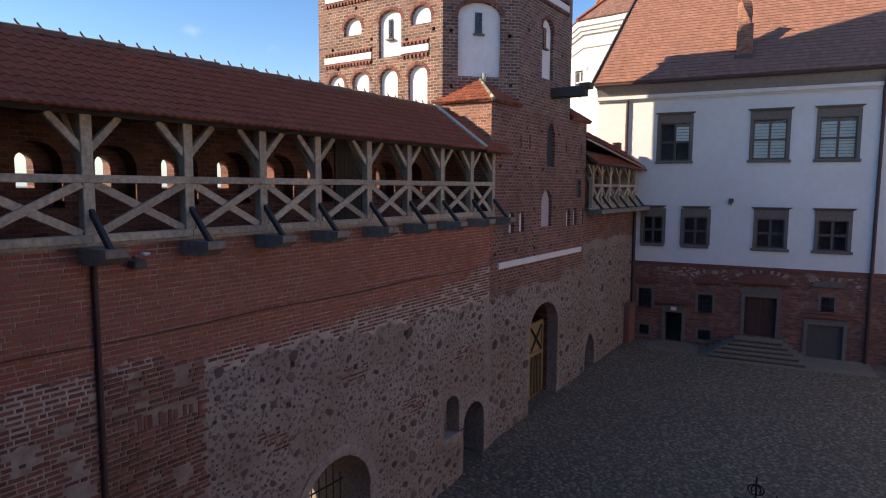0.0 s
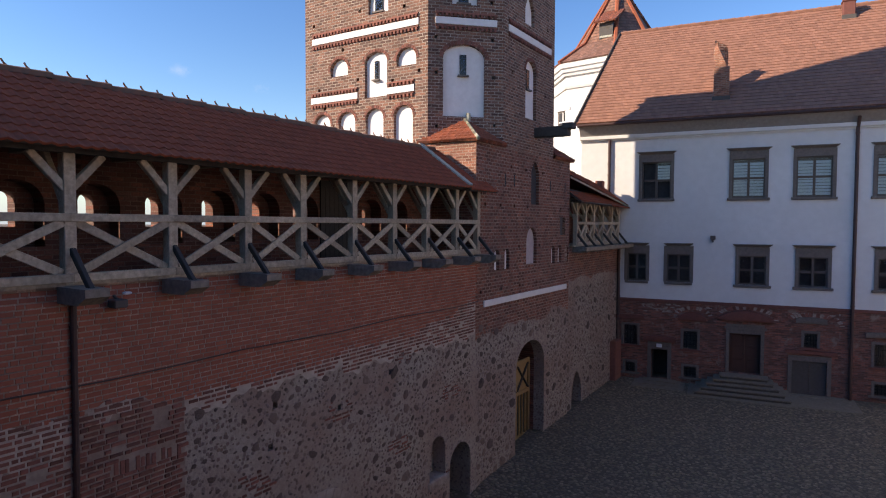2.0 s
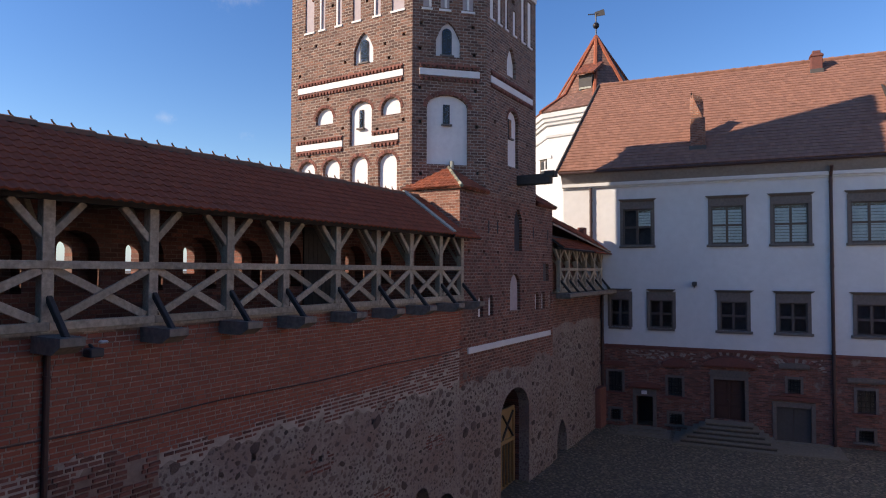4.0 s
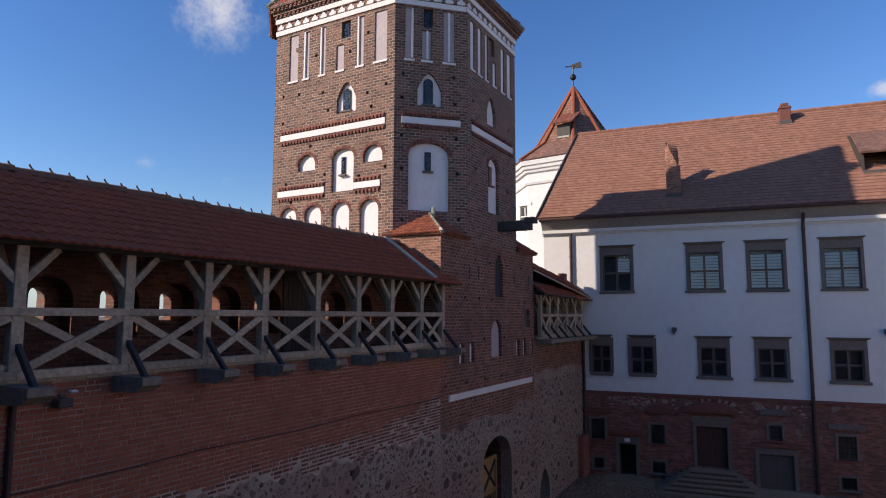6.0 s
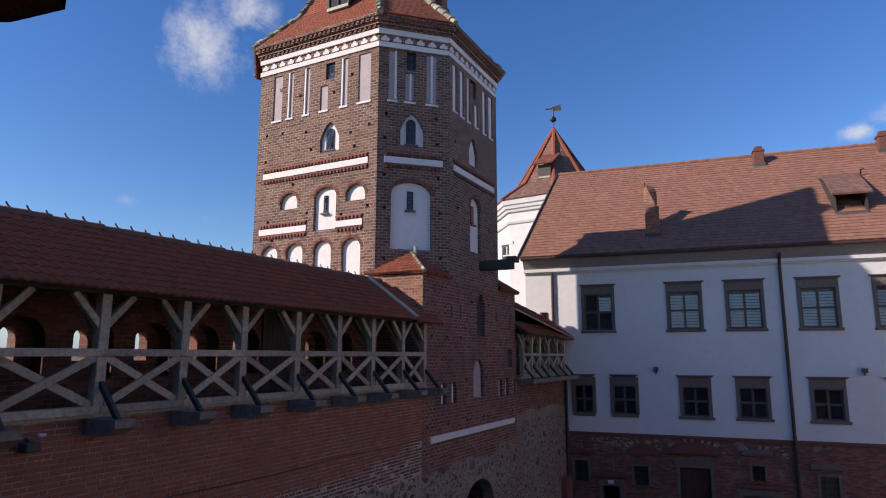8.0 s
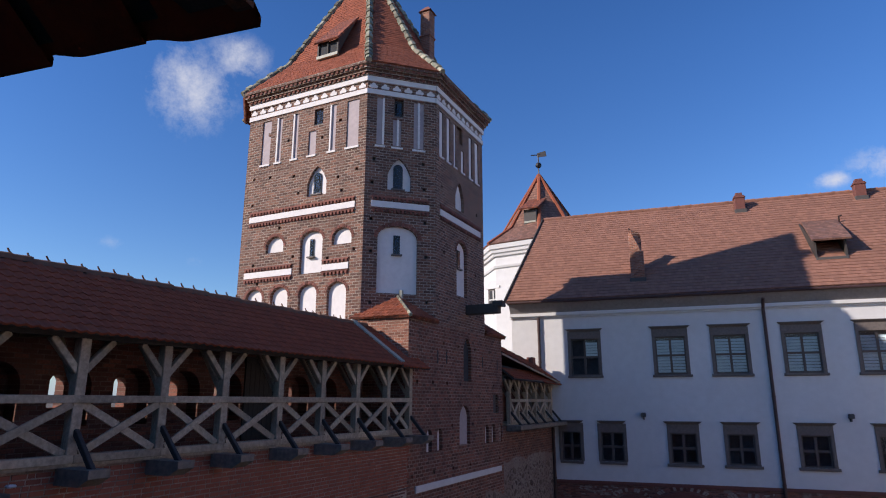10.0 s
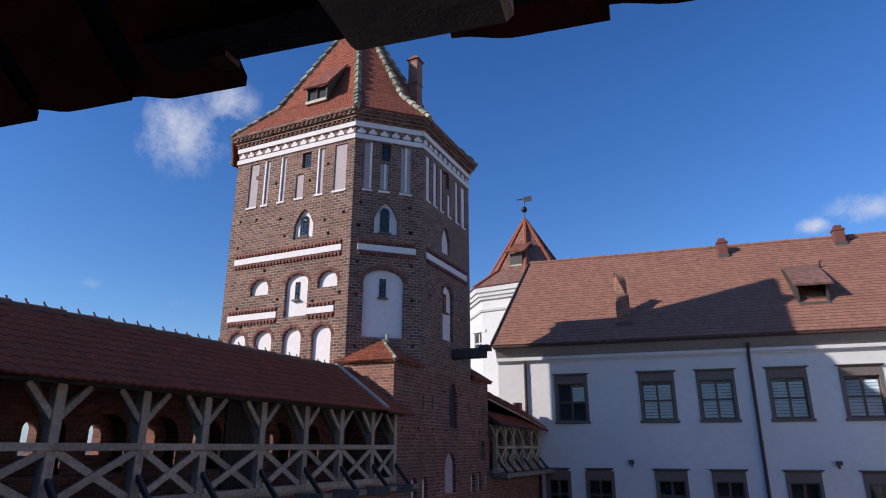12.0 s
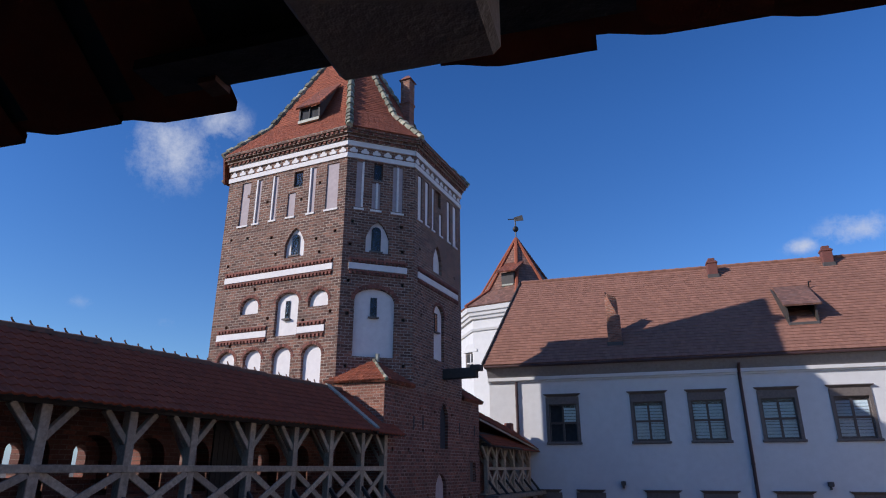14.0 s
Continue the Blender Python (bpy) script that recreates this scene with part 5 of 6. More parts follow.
def hood_over(u0, u1, z0, rise, out, mat):
    """A moulded segmental hood."""
    for k, (dz, o) in enumerate(((0.0, out * 0.6), (0.08, out), (0.15, out * 0.85))):
        pts = [(u0, z0 + dz), (u1, z0 + dz)]
        n = 12
        pts += [(u1 + (u0 - u1) * i / n, z0 + dz + 0.09 + rise * math.sin(math.pi * i / n)) for i in range(n + 1)]
        fill("hood", pts, -o, MP, mat, palace, "red plastered segmental hood", o + 0.05)


hood_over(1.48, 3.25, 2.72, 0.12, 0.3, M_RED_TRIM)
hood_over(3.35, 4.82, 4.02, 0.28, 0.22, M_RED_TRIM)
hood_over(-0.1, 1.5, 3.9, 0.05, 0.2, M_RED_TRIM)
hood_over(5.5, 8.1, 4.18, 0.36, 0.3, M_RED_TRIM)
hood_over(9.2, 10.62, 4.28, 0.1, 0.18, M_STONE_TRIM)
hood_over(12.3, 13.9, 3.75, 0.05, 0.16, M_STONE_TRIM)
lblock("ledge", 8.7, 11.1, 2.66, 2.84, -0.1, 0.16, MP, M_RED_TRIM, palace)
lblock("ledge", 5.75, 7.85, 3.74, 3.86, -0.1, 0.1, MP, M_STONE_TRIM, palace)


def relieving_arch(u0, u1, z0, rise, n, w=0.2):
    """A flat arch of single bricks on edge let into the wall."""
    rr = random.Random(int(u0 * 10))
    for k in range(n):
        bm = bmesh.new()
        q = []
        for d in (-0.02, 0.02 + rr.uniform(0, 0.02)):
            for f, h in ((k + 0.1, 0.0), (k + 0.1, w), (k + 0.9, w), (k + 0.9, 0.0)):
                a = math.pi * (1 - f / n)
                q.append(((u0 + u1) / 2 + ((u1 - u0) / 2 + h) * math.cos(a), z0 + (rise + h) * math.sin(a), d))
        hexa(bm, q)
        part("arch_brick", bm, M_BRICK_OLD if rr.random() < 0.6 else M_MORTAR, palace, "", MP)


relieving_arch(5.45, 8.2, 4.3, 0.52, 26)
relieving_arch(3.3, 4.95, 4.25, 0.4, 18)
relieving_arch(8.7, 11.2, 4.2, 0.42, 24)
# patches of lost plaster above the ground floor openings
rng = random.Random(3)
for u0, u1, z0, z1, n in ((1.3, 3.3, 4.4, 4.85, 46), (3.4, 5.0, 4.55, 4.8, 14), (5.4, 8.2, 4.6, 4.9, 22), (9.0, 11.4, 4.45, 4.8, 26), (5.0, 5.9, 1.6, 3.6, 22)):
    bx = []
    for k in range(n):
        u, v = rng.uniform(u0, u1), rng.uniform(z0, z1)
        bx.append((u, u + rng.uniform(0.08, 0.26), v, v + rng.uniform(0.04, 0.09), rng.uniform(0.006, 0.02), 0.002))
    many_boxes("bare_stones", bx, M_MORTAR if n != 22 else M_BRICK_OLD, palace, MP, "patch of bare pale stones")

# doors
dr = thing("double_door", pal(6.8, 0.28, 1.3), "dark brown panelled wooden double door", "door")
for a, b in ((6.02, 6.785), (6.795, 7.56)):
    lf = lblock("leaf", a, b, 1.30, 3.49, -0.34, -0.28, MP, M_WOOD_DOOR, dr)
    for v0, v1 in ((1.45, 2.0), (2.12, 2.7), (2.82, 3.38)):
        lblock("door_panel", a + 0.1, b - 0.1, v0, v1, -0.29, -0.255, MP, M_WOOD_DOOR, lf, "", 0.02)
part("handle", rod([Vector(pal(6.72, 0.27, 2.25)), Vector(pal(6.72, 0.2, 2.25)), Vector(pal(6.72, 0.2, 2.4))], 0.02, 6), M_IRON, dr)
dr = thing("side_door", pal(2.3, 0.3, 0.5), "open dark doorway with a plank leaf", "door")
lblock("leaf", 1.86, 1.91, 0.5, 2.25, -1.4, -0.52, MP, M_WOOD_DARK, dr)
# dark sheet set behind the open doorway for its unlit inside
lblock("dark_backing", 1.8, 2.9, 0.45, 2.35, -1.9, -1.84, MP, M_WOOD_DARK, dr)
dr = thing("garage_door", pal(9.9, 0.3, 0.46), "plain grey metal double door", "door")
for a, b in ((9.07, 9.865), (9.875, 10.67)):
    lblock("leaf", a, b, 0.46, 2.26, -0.2, -0.15, MP, M_DARK, dr)
sg = thing("door_lamp", pal(2.4, -0.1, 2.4), "small white box lamp over the side door", "lamp")
lblock("shade", 2.2, 2.5, 2.38, 2.58, 0.06, 0.16, MP, M_WHITE_GLASS, sg, "", 0.02)
lblock("back_plate", 2.24, 2.46, 2.4, 2.56, 0.0, 0.06, MP, M_DARK, sg)

# steps
st = thing("entrance_steps", pal(6.8, -1, 0.3), "worn grey stone steps on three sides of the entrance", "steps")
for k in range(6):
    o = 0.36 * k
    z = 1.28 - 0.165 * k
    u0, u1 = 5.55 - o * 0.85, 7.95 + o * 0.68
    lblock("step", u0 + 0.05, u1 - 0.05, z - 0.165 if k < 5 else -0.4, z - 0.06, 0.0, 0.9 + o, MP, M_STEP, st, "", 0.012)
    lblock("tread", u0, u1, z - 0.06, z, 0.0, 0.95 + o, MP, M_TREAD, st, "worn tread slab with sky light in its paler colour", 0.012)
st = thing("side_steps", pal(2.4, -0.6, 0.3), "two low grey stone steps before the side door", "steps")
for a, b, z, d in ((1.5, 3.3, 0.56, 0.75), (1.25, 3.55, 0.50, 1.35), (1.05, 3.8, 0.45, 1.95)):
    lblock("step", a + 0.05, b - 0.05, -0.2, z - 0.05, 0.0, d - 0.05, MP, M_STEP, st, "", 0.012)
    lblock("tread", a, b, z - 0.05, z, 0.0, d, MP, M_TREAD, st, "worn tread slab with sky light in its paler colour", 0.012)
st = thing("stone_landing", pal(10, -1, 0.3), "low stone paved landing before the grey door", "landing")
lblock("slab", 8.6, 11.5, -0.3, 0.5, 0.0, 0.5, MP, M_TREAD, st, "", 0.012)
lblock("slab", 8.2, 11.9, -0.4, 0.465, 0.0, 2.6, MP, M_TREAD, st, "", 0.012)

# drainpipes, wall lamps
for u, z0, z1, g in ((11.7, 0.45, 14.9, ""), (0.02, 0.45, 8.2, ""), (-0.62, 11.3, 14.4, ""), (25.6, 0.45, 14.9, "")):
    dp = thing("drainpipe", pal(u, -0.1, z0), "dark brown metal drainpipe on the palace wall", "drainpipe", "palace drainpipes")
    part("tube", rod([pal(u, -0.12, z0), pal(u, -0.12, z1 - 0.5), pal(u, -0.12 if z1 < 14.5 else -0.5, z1)], 0.085, 10), M_PIPE, dp)
    for k in range(4):
        z = z0 + 0.4 + (z1 - z0 - 1.2) * k / 3
        part("clamp", rod([pal(u, -0.12, z), pal(u, -0.12, z + 0.06)], 0.11, 8), M_PIPE, dp)
for u, z in ((5.08, 8.72), (15.1, 8.72), (22.2, 8.72)):
    fl = thing("wall_lamp", pal(u, -0.1, z), "small grey wall floodlight between the windows", "lamp", "palace wall lamps")
    lblock("housing", u - 0.13, u + 0.13, z - 0.1, z + 0.13, 0.1, 0.32, MP, M_DARK, fl, "", 0.03)
    lblock("arm", u - 0.03, u + 0.03, z - 0.25, z - 0.08, 0.0, 0.2, MP, M_DARK, fl)

# cornice and roof
for v0, v1, o in ((14.36, 14.47, 0.1), (14.47, 14.66, 0.24)):
    lblock("cornice", -2.35, 31, v0, v1, -0.3, o, MP, M_PALACE, palace)
cv = bmesh.new()
hexa(cv, [(-2.35, 14.66, -0.3), (31, 14.66, -0.3), (31, 14.66, 0.12), (-2.35, 14.66, 0.12), (-2.35, 15.22, -0.3), (31, 15.22, -0.3), (31, 15.22, 0.55), (-2.35, 15.22, 0.55)])
part("cove", cv, M_COVE, palace, "coved eave with its shade in the grey colour", MP)
lblock("eave_board", -2.45, 31, 15.2, 15.36, -0.3, 0.62, MP, M_WOOD_DARK, palace)
part("gutter", rod([pal(-2.4, -0.72, 15.26), pal(31, -0.72, 15.26)], 0.08, 8), M_PIPE, palace)
ER, RR = (-0.7, 15.38), (7.48, 22.72)
slab("roof_front", [pal(-2.5, *ER), pal(31, *ER), pal(31, *RR), pal(-1.32, *RR)], 0.15, M_TILE_PALACE, palace)
tile_slope("roof_tiles", [pal(-2.5, *ER), pal(31, *ER), pal(31, *RR), pal(-1.32, *RR)], 0.27, 0.32, M_TILE_ROOF, palace)
slab("roof_back", [pal(31, 15.6, 15.38), pal(-0.2, 15.6, 15.38), pal(-1.32, *RR), pal(31, *RR)], 0.15, M_TILE_PALACE, palace)
for k in range(80):
    u = -1.3 + 0.4 * k
    if u < 30.6:
        part("ridge_tile", rod([pal(u, 7.48, 22.76), pal(u + 0.43, 7.48, 22.78 + 0.02 * (k % 2))], 0.13, 6), M_TILE_ROOF, palace)
part("verge_board", timber(pal(-2.55, ER[0], ER[1] + 0.05), pal(-1.37, RR[0], RR[1] + 0.05), 0.1, 0.2), M_WOOD_DARK, palace, "dark verge board")
gable = bmesh.new()
g0 = [pal(-2.3, 0.02, -1), pal(-0.3, 15.0, -1), pal(-0.3, 15.0, 15.3), pal(-1.25, 7.48, 22.5), pal(-2.3, 0.02, 15.3)]
gv = [gable.verts.new(q) for q in g0]
gw = [gable.verts.new(Vector(q) + U * 0.4) for q in g0]
gable.faces.new(gv), gable.faces.new(gw[::-1])
for i in range(5):
    gable.faces.new((gv[(i + 1) % 5], gv[i], gw[i], gw[(i + 1) % 5]))
part("gable_wall", gable, M_PALACE, palace)
part("back_wall", block(-2.0, 31, 0, 16, -15.4, -15.0), M_PALACE, palace, "", MP)
part("end_wall", block(30.6, 31, -1, 15.3, -15.0, -0.5), M_PALACE, palace, "", MP)
part("attic_floor", block(-1.9, 30.6, 14.3, 14.5, -15.0, -0.5), M_INSIDE, palace, "", MP)
slope = (RR[1] - ER[1]) / (RR[0] - ER[0])


def roof_z(b):
    return ER[1] + slope * (b - ER[0])


ch = thing("roof_chimney", pal(5.3, 0.7, 16.6), "red brick chimney with a slender pointed top on the palace roof", "chimney", "palace chimneys")
part("shaft", block(4.92, 5.72, 16.1, 18.25, -1.25, -0.5, 0.03), M_BRICK_CHIMNEY, ch, "", MP)
part("collar", block(4.86, 5.78, 16.1, 16.6, -1.35, -0.35, 0.03), M_DARK, ch, "dark lead flashing", MP)
tb = bmesh.new()
rings = []
for k in range(9):                                      # the flue is laid as a twisted square column
    f = k / 8
    h, a0 = 0.40 - 0.05 * f, radians(45 + 75 * f)
    rings.append([tb.verts.new((5.3 - 0.06 * f + h * math.cos(a0 + j * math.pi / 2), 18.25 + 1.25 * f + (0.16 * math.cos(a0 + j * math.pi / 2 - 2.6) if k == 8 else 0), -0.88 + h * math.sin(a0 + j * math.pi / 2))) for j in range(4)])
for p, q in zip(rings, rings[1:]):
    for j in range(4):
        tb.faces.new((p[j], p[(j + 1) % 4], q[(j + 1) % 4], q[j]))
tb.faces.new(rings[0]), tb.faces.new(rings[-1])
part("flue", tb, M_BRICK_CHIMNEY, ch, "twisted brick flue", MP)
part("spike", rod([(5.02, 19.45, -0.9), (4.98, 19.8, -0.9)], 0.035, 5), M_IRON, ch, "", MP)
for u, b in ((12.05, 6.6), (19.15, 6.9)):
    z = roof_z(b)
    ch = thing("roof_chimney", pal(u, b, z), "small red brick chimney near the roof ridge", "chimney", "palace chimneys")
    part("shaft", block(u - 0.32, u + 0.32, z - 0.5, z + 1.0, -b - 0.3, -b + 0.25, 0.03), M_RED_TRIM, ch, "", MP)
    part("cap", block(u - 0.37, u + 0.37, z + 0.8, z + 0.92, -b - 0.35, -b + 0.3, 0.03), M_RED_TRIM, ch, "", MP)
    part("cowl", block(u - 0.22, u + 0.22, z + 1.0, z + 1.2, -b - 0.22, -b + 0.17, 0.03), M_RED_TRIM, ch, "", MP)
    part("collar", block(u - 0.37, u + 0.37, z - 0.5, z + 0.02, -b - 0.33, -b + 0.32, 0.02), M_DARK, ch, "", MP)
dmr = thing("roof_dormer", pal(15.8, 1.4, 17.2), "shed dormer with open hatch on the palace roof", "dormer")
slab("dormer_roof", [pal(14.75, 1.0, 18.3), pal(16.72, 1.0, 18.3), pal(17.0, 4.5, 20.25), pal(15.1, 4.5, 20.25)], 0.1, M_TILE_PALACE, dmr)
part("sill", block(14.9, 16.5, 17.1, 17.3, -1.55, -1.2, 0.02), M_DARK, dmr, "", MP)
part("hatch", block(15.1, 16.35, 17.3, 17.75, -1.75, -1.7), M_WOOD_DOOR, dmr, "brown wooden hatch", MP)
for u in (14.9, 16.4):
    sd = bmesh.new()
    q = [(u, 17.2, -1.35), (u, 18.25, -1.35), (u, 20.1, -4.4)]
    f = [sd.verts.new(p) for p in q]
    g = [sd.verts.new((p[0] + 0.1, p[1], p[2])) for p in q]
    sd.faces.new(f), sd.faces.new(g[::-1])
    for i in range(3):
        sd.faces.new((f[(i + 1) % 3], f[i], g[i], g[(i + 1) % 3]))
    part("cheek", sd, M_WOOD_DARK, dmr, "", MP)
part("roof_hook", rod([pal(17.1, 4.4, 20.1), pal(17.1, 4.3, 20.4), pal(17.25, 4.3, 20.42)], 0.04, 6), M_IRON, dmr)

# ---- white tower behind the palace ----
wt = thing("white_tower", (-16.1, 52, 0), "white octagonal corner tower with a pointed red tile roof", "tower")
CW, RW = Vector((-16.1, 52, 0)), 5.6


def ring(r, z, turn=22.5 - 7):
    return [Vector((CW.x + r * math.cos(radians(turn + 45 * k)), CW.y + r * math.sin(radians(turn + 45 * k)), z)) for k in range(8)]


def drum(name, r0, z0, r1, z1, mat, label=""):
    bm = bmesh.new()
    a, b = [bm.verts.new(p) for p in ring(r0, z0)], [bm.verts.new(p) for p in ring(r1, z1)]
    for k in range(8):
        bm.faces.new((a[k], a[(k + 1) % 8], b[(k + 1) % 8], b[k]))
    bm.faces.new(a[::-1]), bm.faces.new(b)
    return part(name, bm, mat, wt, label)


drum("wall", RW - 0.3, -1, RW - 0.3, 21.6, M_PALACE)
for z, h, o in ((20.2, 0.18, -0.18), (21.2, 0.25, -0.1), (21.45, 0.3, 0.1), (21.75, 0.35, 0.3)):
    drum("cornice", RW + o, z, RW + o + 0.08, z + h, M_PALACE)
drum("eave_line", RW + 0.28, 22.1, RW + 0.4, 22.2, M_WOOD_DARK)
lo, md_, top = ring(RW + 0.45, 22.2), ring(RW * 0.62, 24.0), Vector((CW.x, CW.y, 29.6))
for k in range(8):
    j = (k + 1) % 8
    slab("roof_skirt", [lo[k], lo[j], md_[j], md_[k]], 0.1, M_TILE_PALACE, wt)
    slab("roof_slope", [md_[k], md_[j], top], 0.1, M_TILE_PALACE, wt)
    part("hip", rod([lo[k], md_[k], top], 0.17, 6), M_TILE_HELM, wt)
# window and small openings in the white tower
wdir = Vector((-0.36, -0.93, 0)).normalized()
face = Vector((0.93, -0.36, 0)).normalized()
wc0 = Vector((CW.x, CW.y, 0)) + wdir * 5.0 - face * 1.15
MT = plane_at((wc0.x, wc0.y, 0), face)
for a, b, v0, v1, out, mat in ((-0.62, 0.62, 16.6, 18.55, 0.12, M_STONE_TRIM), (-0.45, 0.45, 16.7, 18.4, 0.15, M_INSIDE), (-0.75, 0.75, 18.55, 18.75, 0.25, M_PALACE)):
    lblock("window", a, b, v0, v1, -0.3, out, MT, mat, wt)
for a, b, v0, v1 in ((-0.05, 0.05, 16.7, 18.4), (-0.45, 0.45, 17.6, 17.7)):
    lblock("window_bar", a, b, v0, v1, 0.14, 0.19, MT, M_PALACE, wt)
fill("window_hood", loop(-0.62, 0.62, 18.75, 19.25, "round", 0.48), -0.2, MT, M_PALACE, wt, "", 0.25)
lblock("small_window", 0.55, 0.85, 19.75, 20.6, -0.2, 0.1, MT, M_INSIDE, wt)
dz0 = 24.2
slab("dormer_roof", [(-16.9, 48.5, dz0 + 1.3), (-15.2, 48.5, dz0 + 1.3), (-15.0, 50.4, dz0 + 2.6), (-16.6, 50.4, dz0 + 2.6)], 0.12, M_TILE_TOWER, wt)
part("dormer_front", block(-16.6, -15.5, 48.9, 49.6, dz0 - 0.3, dz0 + 1.25), M_DARK, wt, "dark dormer window")
part("dormer_frame", block(-16.55, -15.55, 48.82, 48.9, dz0 + 0.05, dz0 + 0.2), M_COPPER, wt)
part("vane_pole", rod([top, top + Vector((0, 0, 2.0))], 0.06, 6), M_IRON, wt)
ball = bmesh.new()
bmesh.ops.create_uvsphere(ball, u_segments=10, v_segments=8, radius=0.28, matrix=Matrix.Translation(top + Vector((0, 0, 0.95))))
part("vane_ball", ball, M_IRON, wt)
vb = bmesh.new()
hexa(vb, [(CW.x - 0.1, 51.98, 31.35), (CW.x + 0.8, 51.98, 31.3), (CW.x + 0.8, 52.02, 31.3), (CW.x - 0.1, 52.02, 31.35),
          (CW.x - 0.1, 51.98, 31.75), (CW.x + 0.7, 51.98, 31.85), (CW.x + 0.7, 52.02, 31.85), (CW.x - 0.1, 52.02, 31.75)])
rod([(CW.x - 0.7, 52, 31.65), (CW.x + 0.2, 52, 31.55)], 0.05, 6, vb)
part("weather_vane", vb, M_IRON, wt)

# ---- gallery where the camera stands ----
NX = Vector((math.cos(radians(8.5)), math.sin(radians(8.5)), 0))
NY = Vector((-math.sin(radians(8.5)), math.cos(radians(8.5)), 0))
MN = Matrix(((NX.x, NY.x, 0, 0), (NX.y, NY.y, 0, 0), (0, 0, 1, 9.4), (0, 0, 0, 1)))
RS = 0.45                                             # the eave hangs close to the lens
PN = eye_at(24.6, 19.4)
MNS = Matrix(((NX.x * RS, NY.x * RS, 0, PN.x), (NX.y * RS, NY.y * RS, 0, PN.y), (0, 0, RS, PN.z), (0, 0, 0, 1)))
near = thing("gallery_roof", (0, 0.9, 10.3), "wavy clay tile eave on dark rafters close overhead", "roof")


def nblock(name, x0, x1, y0, y1, z0, z1, mat, bevel=0.0, label="", m=None):
    return part(name, block(x0, x1, y0, y1, z0, z1, bevel), mat, near, label, m or MNS)


EY, EZ = 1.20, 0.872
sl = 0.72
bm = bmesh.new()
hexa(bm, [(-9, EY - 0.06, EZ + 0.05), (9, EY - 0.06, EZ + 0.05), (9, -3.4, EZ + 0.05 + sl * (EY + 3.34)), (-9, -3.4, EZ + 0.05 + sl * (EY + 3.34)),
          (-9, EY - 0.06, EZ + 0.10), (9, EY - 0.06, EZ + 0.10), (9, -3.4, EZ + 0.10 + sl * (EY + 3.34)), (-9, -3.4, EZ + 0.10 + sl * (EY + 3.34))])
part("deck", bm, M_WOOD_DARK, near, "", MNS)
rng = random.Random(11)
for k in range(-16, 12):
    x0 = k * 0.33 + 0.05 + rng.uniform(-0.02, 0.02)
    if k >= -1:
        x0 -= 0.06
    bm = bmesh.new()
    dz, dy = rng.uniform(-0.004, 0.004), rng.uniform(-0.015, 0.015)
    if k >= -1:
        dz += 0.02 if k >= 0 else 0.026
    else:
        dz, dy = dz + 0.018, dy - 0.02
    if k < -1 and x0 > -1.25:                            # a few tiles have slipped back
        dz, dy = 0.06, -0.2
    n = 10
    rows = []
    for y in (EY + dy, EY - 0.35):
        for t_ in (0.0, 0.028):
            rows.append([bm.verts.new((x0 + 0.36 * i / n, y, EZ + dz + t_ + sl * (EY - y) - 0.03 * (0.5 - 0.5 * math.cos(math.pi * min(1, i / n / 0.45))))) for i in range(n + 1)])
    a, b, c, d = rows
    for i in range(n):
        bm.faces.new((a[i], a[i + 1], b[i + 1], b[i]))
        bm.faces.new((c[i + 1], c[i], d[i], d[i + 1]))
        bm.faces.new((b[i], b[i + 1], d[i + 1], d[i]))
        bm.faces.new((a[i + 1], a[i], c[i], c[i + 1]))
    part("eave_tile", bm, M_TILE, near, "", MNS)
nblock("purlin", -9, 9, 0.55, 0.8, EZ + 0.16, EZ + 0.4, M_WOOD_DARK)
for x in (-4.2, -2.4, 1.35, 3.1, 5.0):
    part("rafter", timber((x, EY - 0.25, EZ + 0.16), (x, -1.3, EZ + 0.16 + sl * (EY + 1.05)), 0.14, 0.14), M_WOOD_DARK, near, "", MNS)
nblock("bearer_end", -0.40, -0.13, 0.5, 0.80, 0.60, 0.90, M_WOOD_BLOCK, 0.012, "grey squared beam end")
nblock("tile_nib", -0.47, -0.40, 0.78, 0.86, 0.70, 0.75, M_WOOD_DARK)
nblock("lath", -1.05, 0.1, 1.0, 1.115, 0.895, 0.925, M_WOOD_DARK)
nblock("tile_chip", -0.92, -0.87, 1.07, 1.13, 0.88, 0.897, M_RIDGE)
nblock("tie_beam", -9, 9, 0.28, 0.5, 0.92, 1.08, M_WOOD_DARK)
nblock("floor", -9, 9, -1.5, 0.6, -1.62, -1.5, M_WOOD, m=MN)
nblock("rail", -9, 9, 0.38, 0.5, -1.06, -0.94, M_WOOD, m=MN)
south = thing("south_range", (0, -1.6, 0), "brick wall range that carries the near gallery", "wall", kind="structure")
MNU = MN @ Matrix.Rotation(math.pi / 2, 4, "X")
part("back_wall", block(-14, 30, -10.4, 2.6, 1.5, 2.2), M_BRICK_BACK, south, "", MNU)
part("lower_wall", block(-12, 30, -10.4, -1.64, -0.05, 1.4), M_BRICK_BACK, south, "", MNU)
bm = bmesh.new()
hexa(bm, [(-9, -1.4, 2.7), (30, -1.4, 2.7), (30, -3.4, 1.2), (-9, -3.4, 1.2), (-9, -1.4, 2.8), (30, -1.4, 2.8), (30, -3.4, 1.3), (-9, -3.4, 1.3)])
part("roof_back", bm, M_TILE_GALLERY, south, "", MN)
# unseen east wing, added to close the courtyard and bounce sunlight westward
east = thing("unseen_bounce_wing", (18, 20, 0), "unseen white plastered wing that closes the courtyard and bounces sunlight", "building")
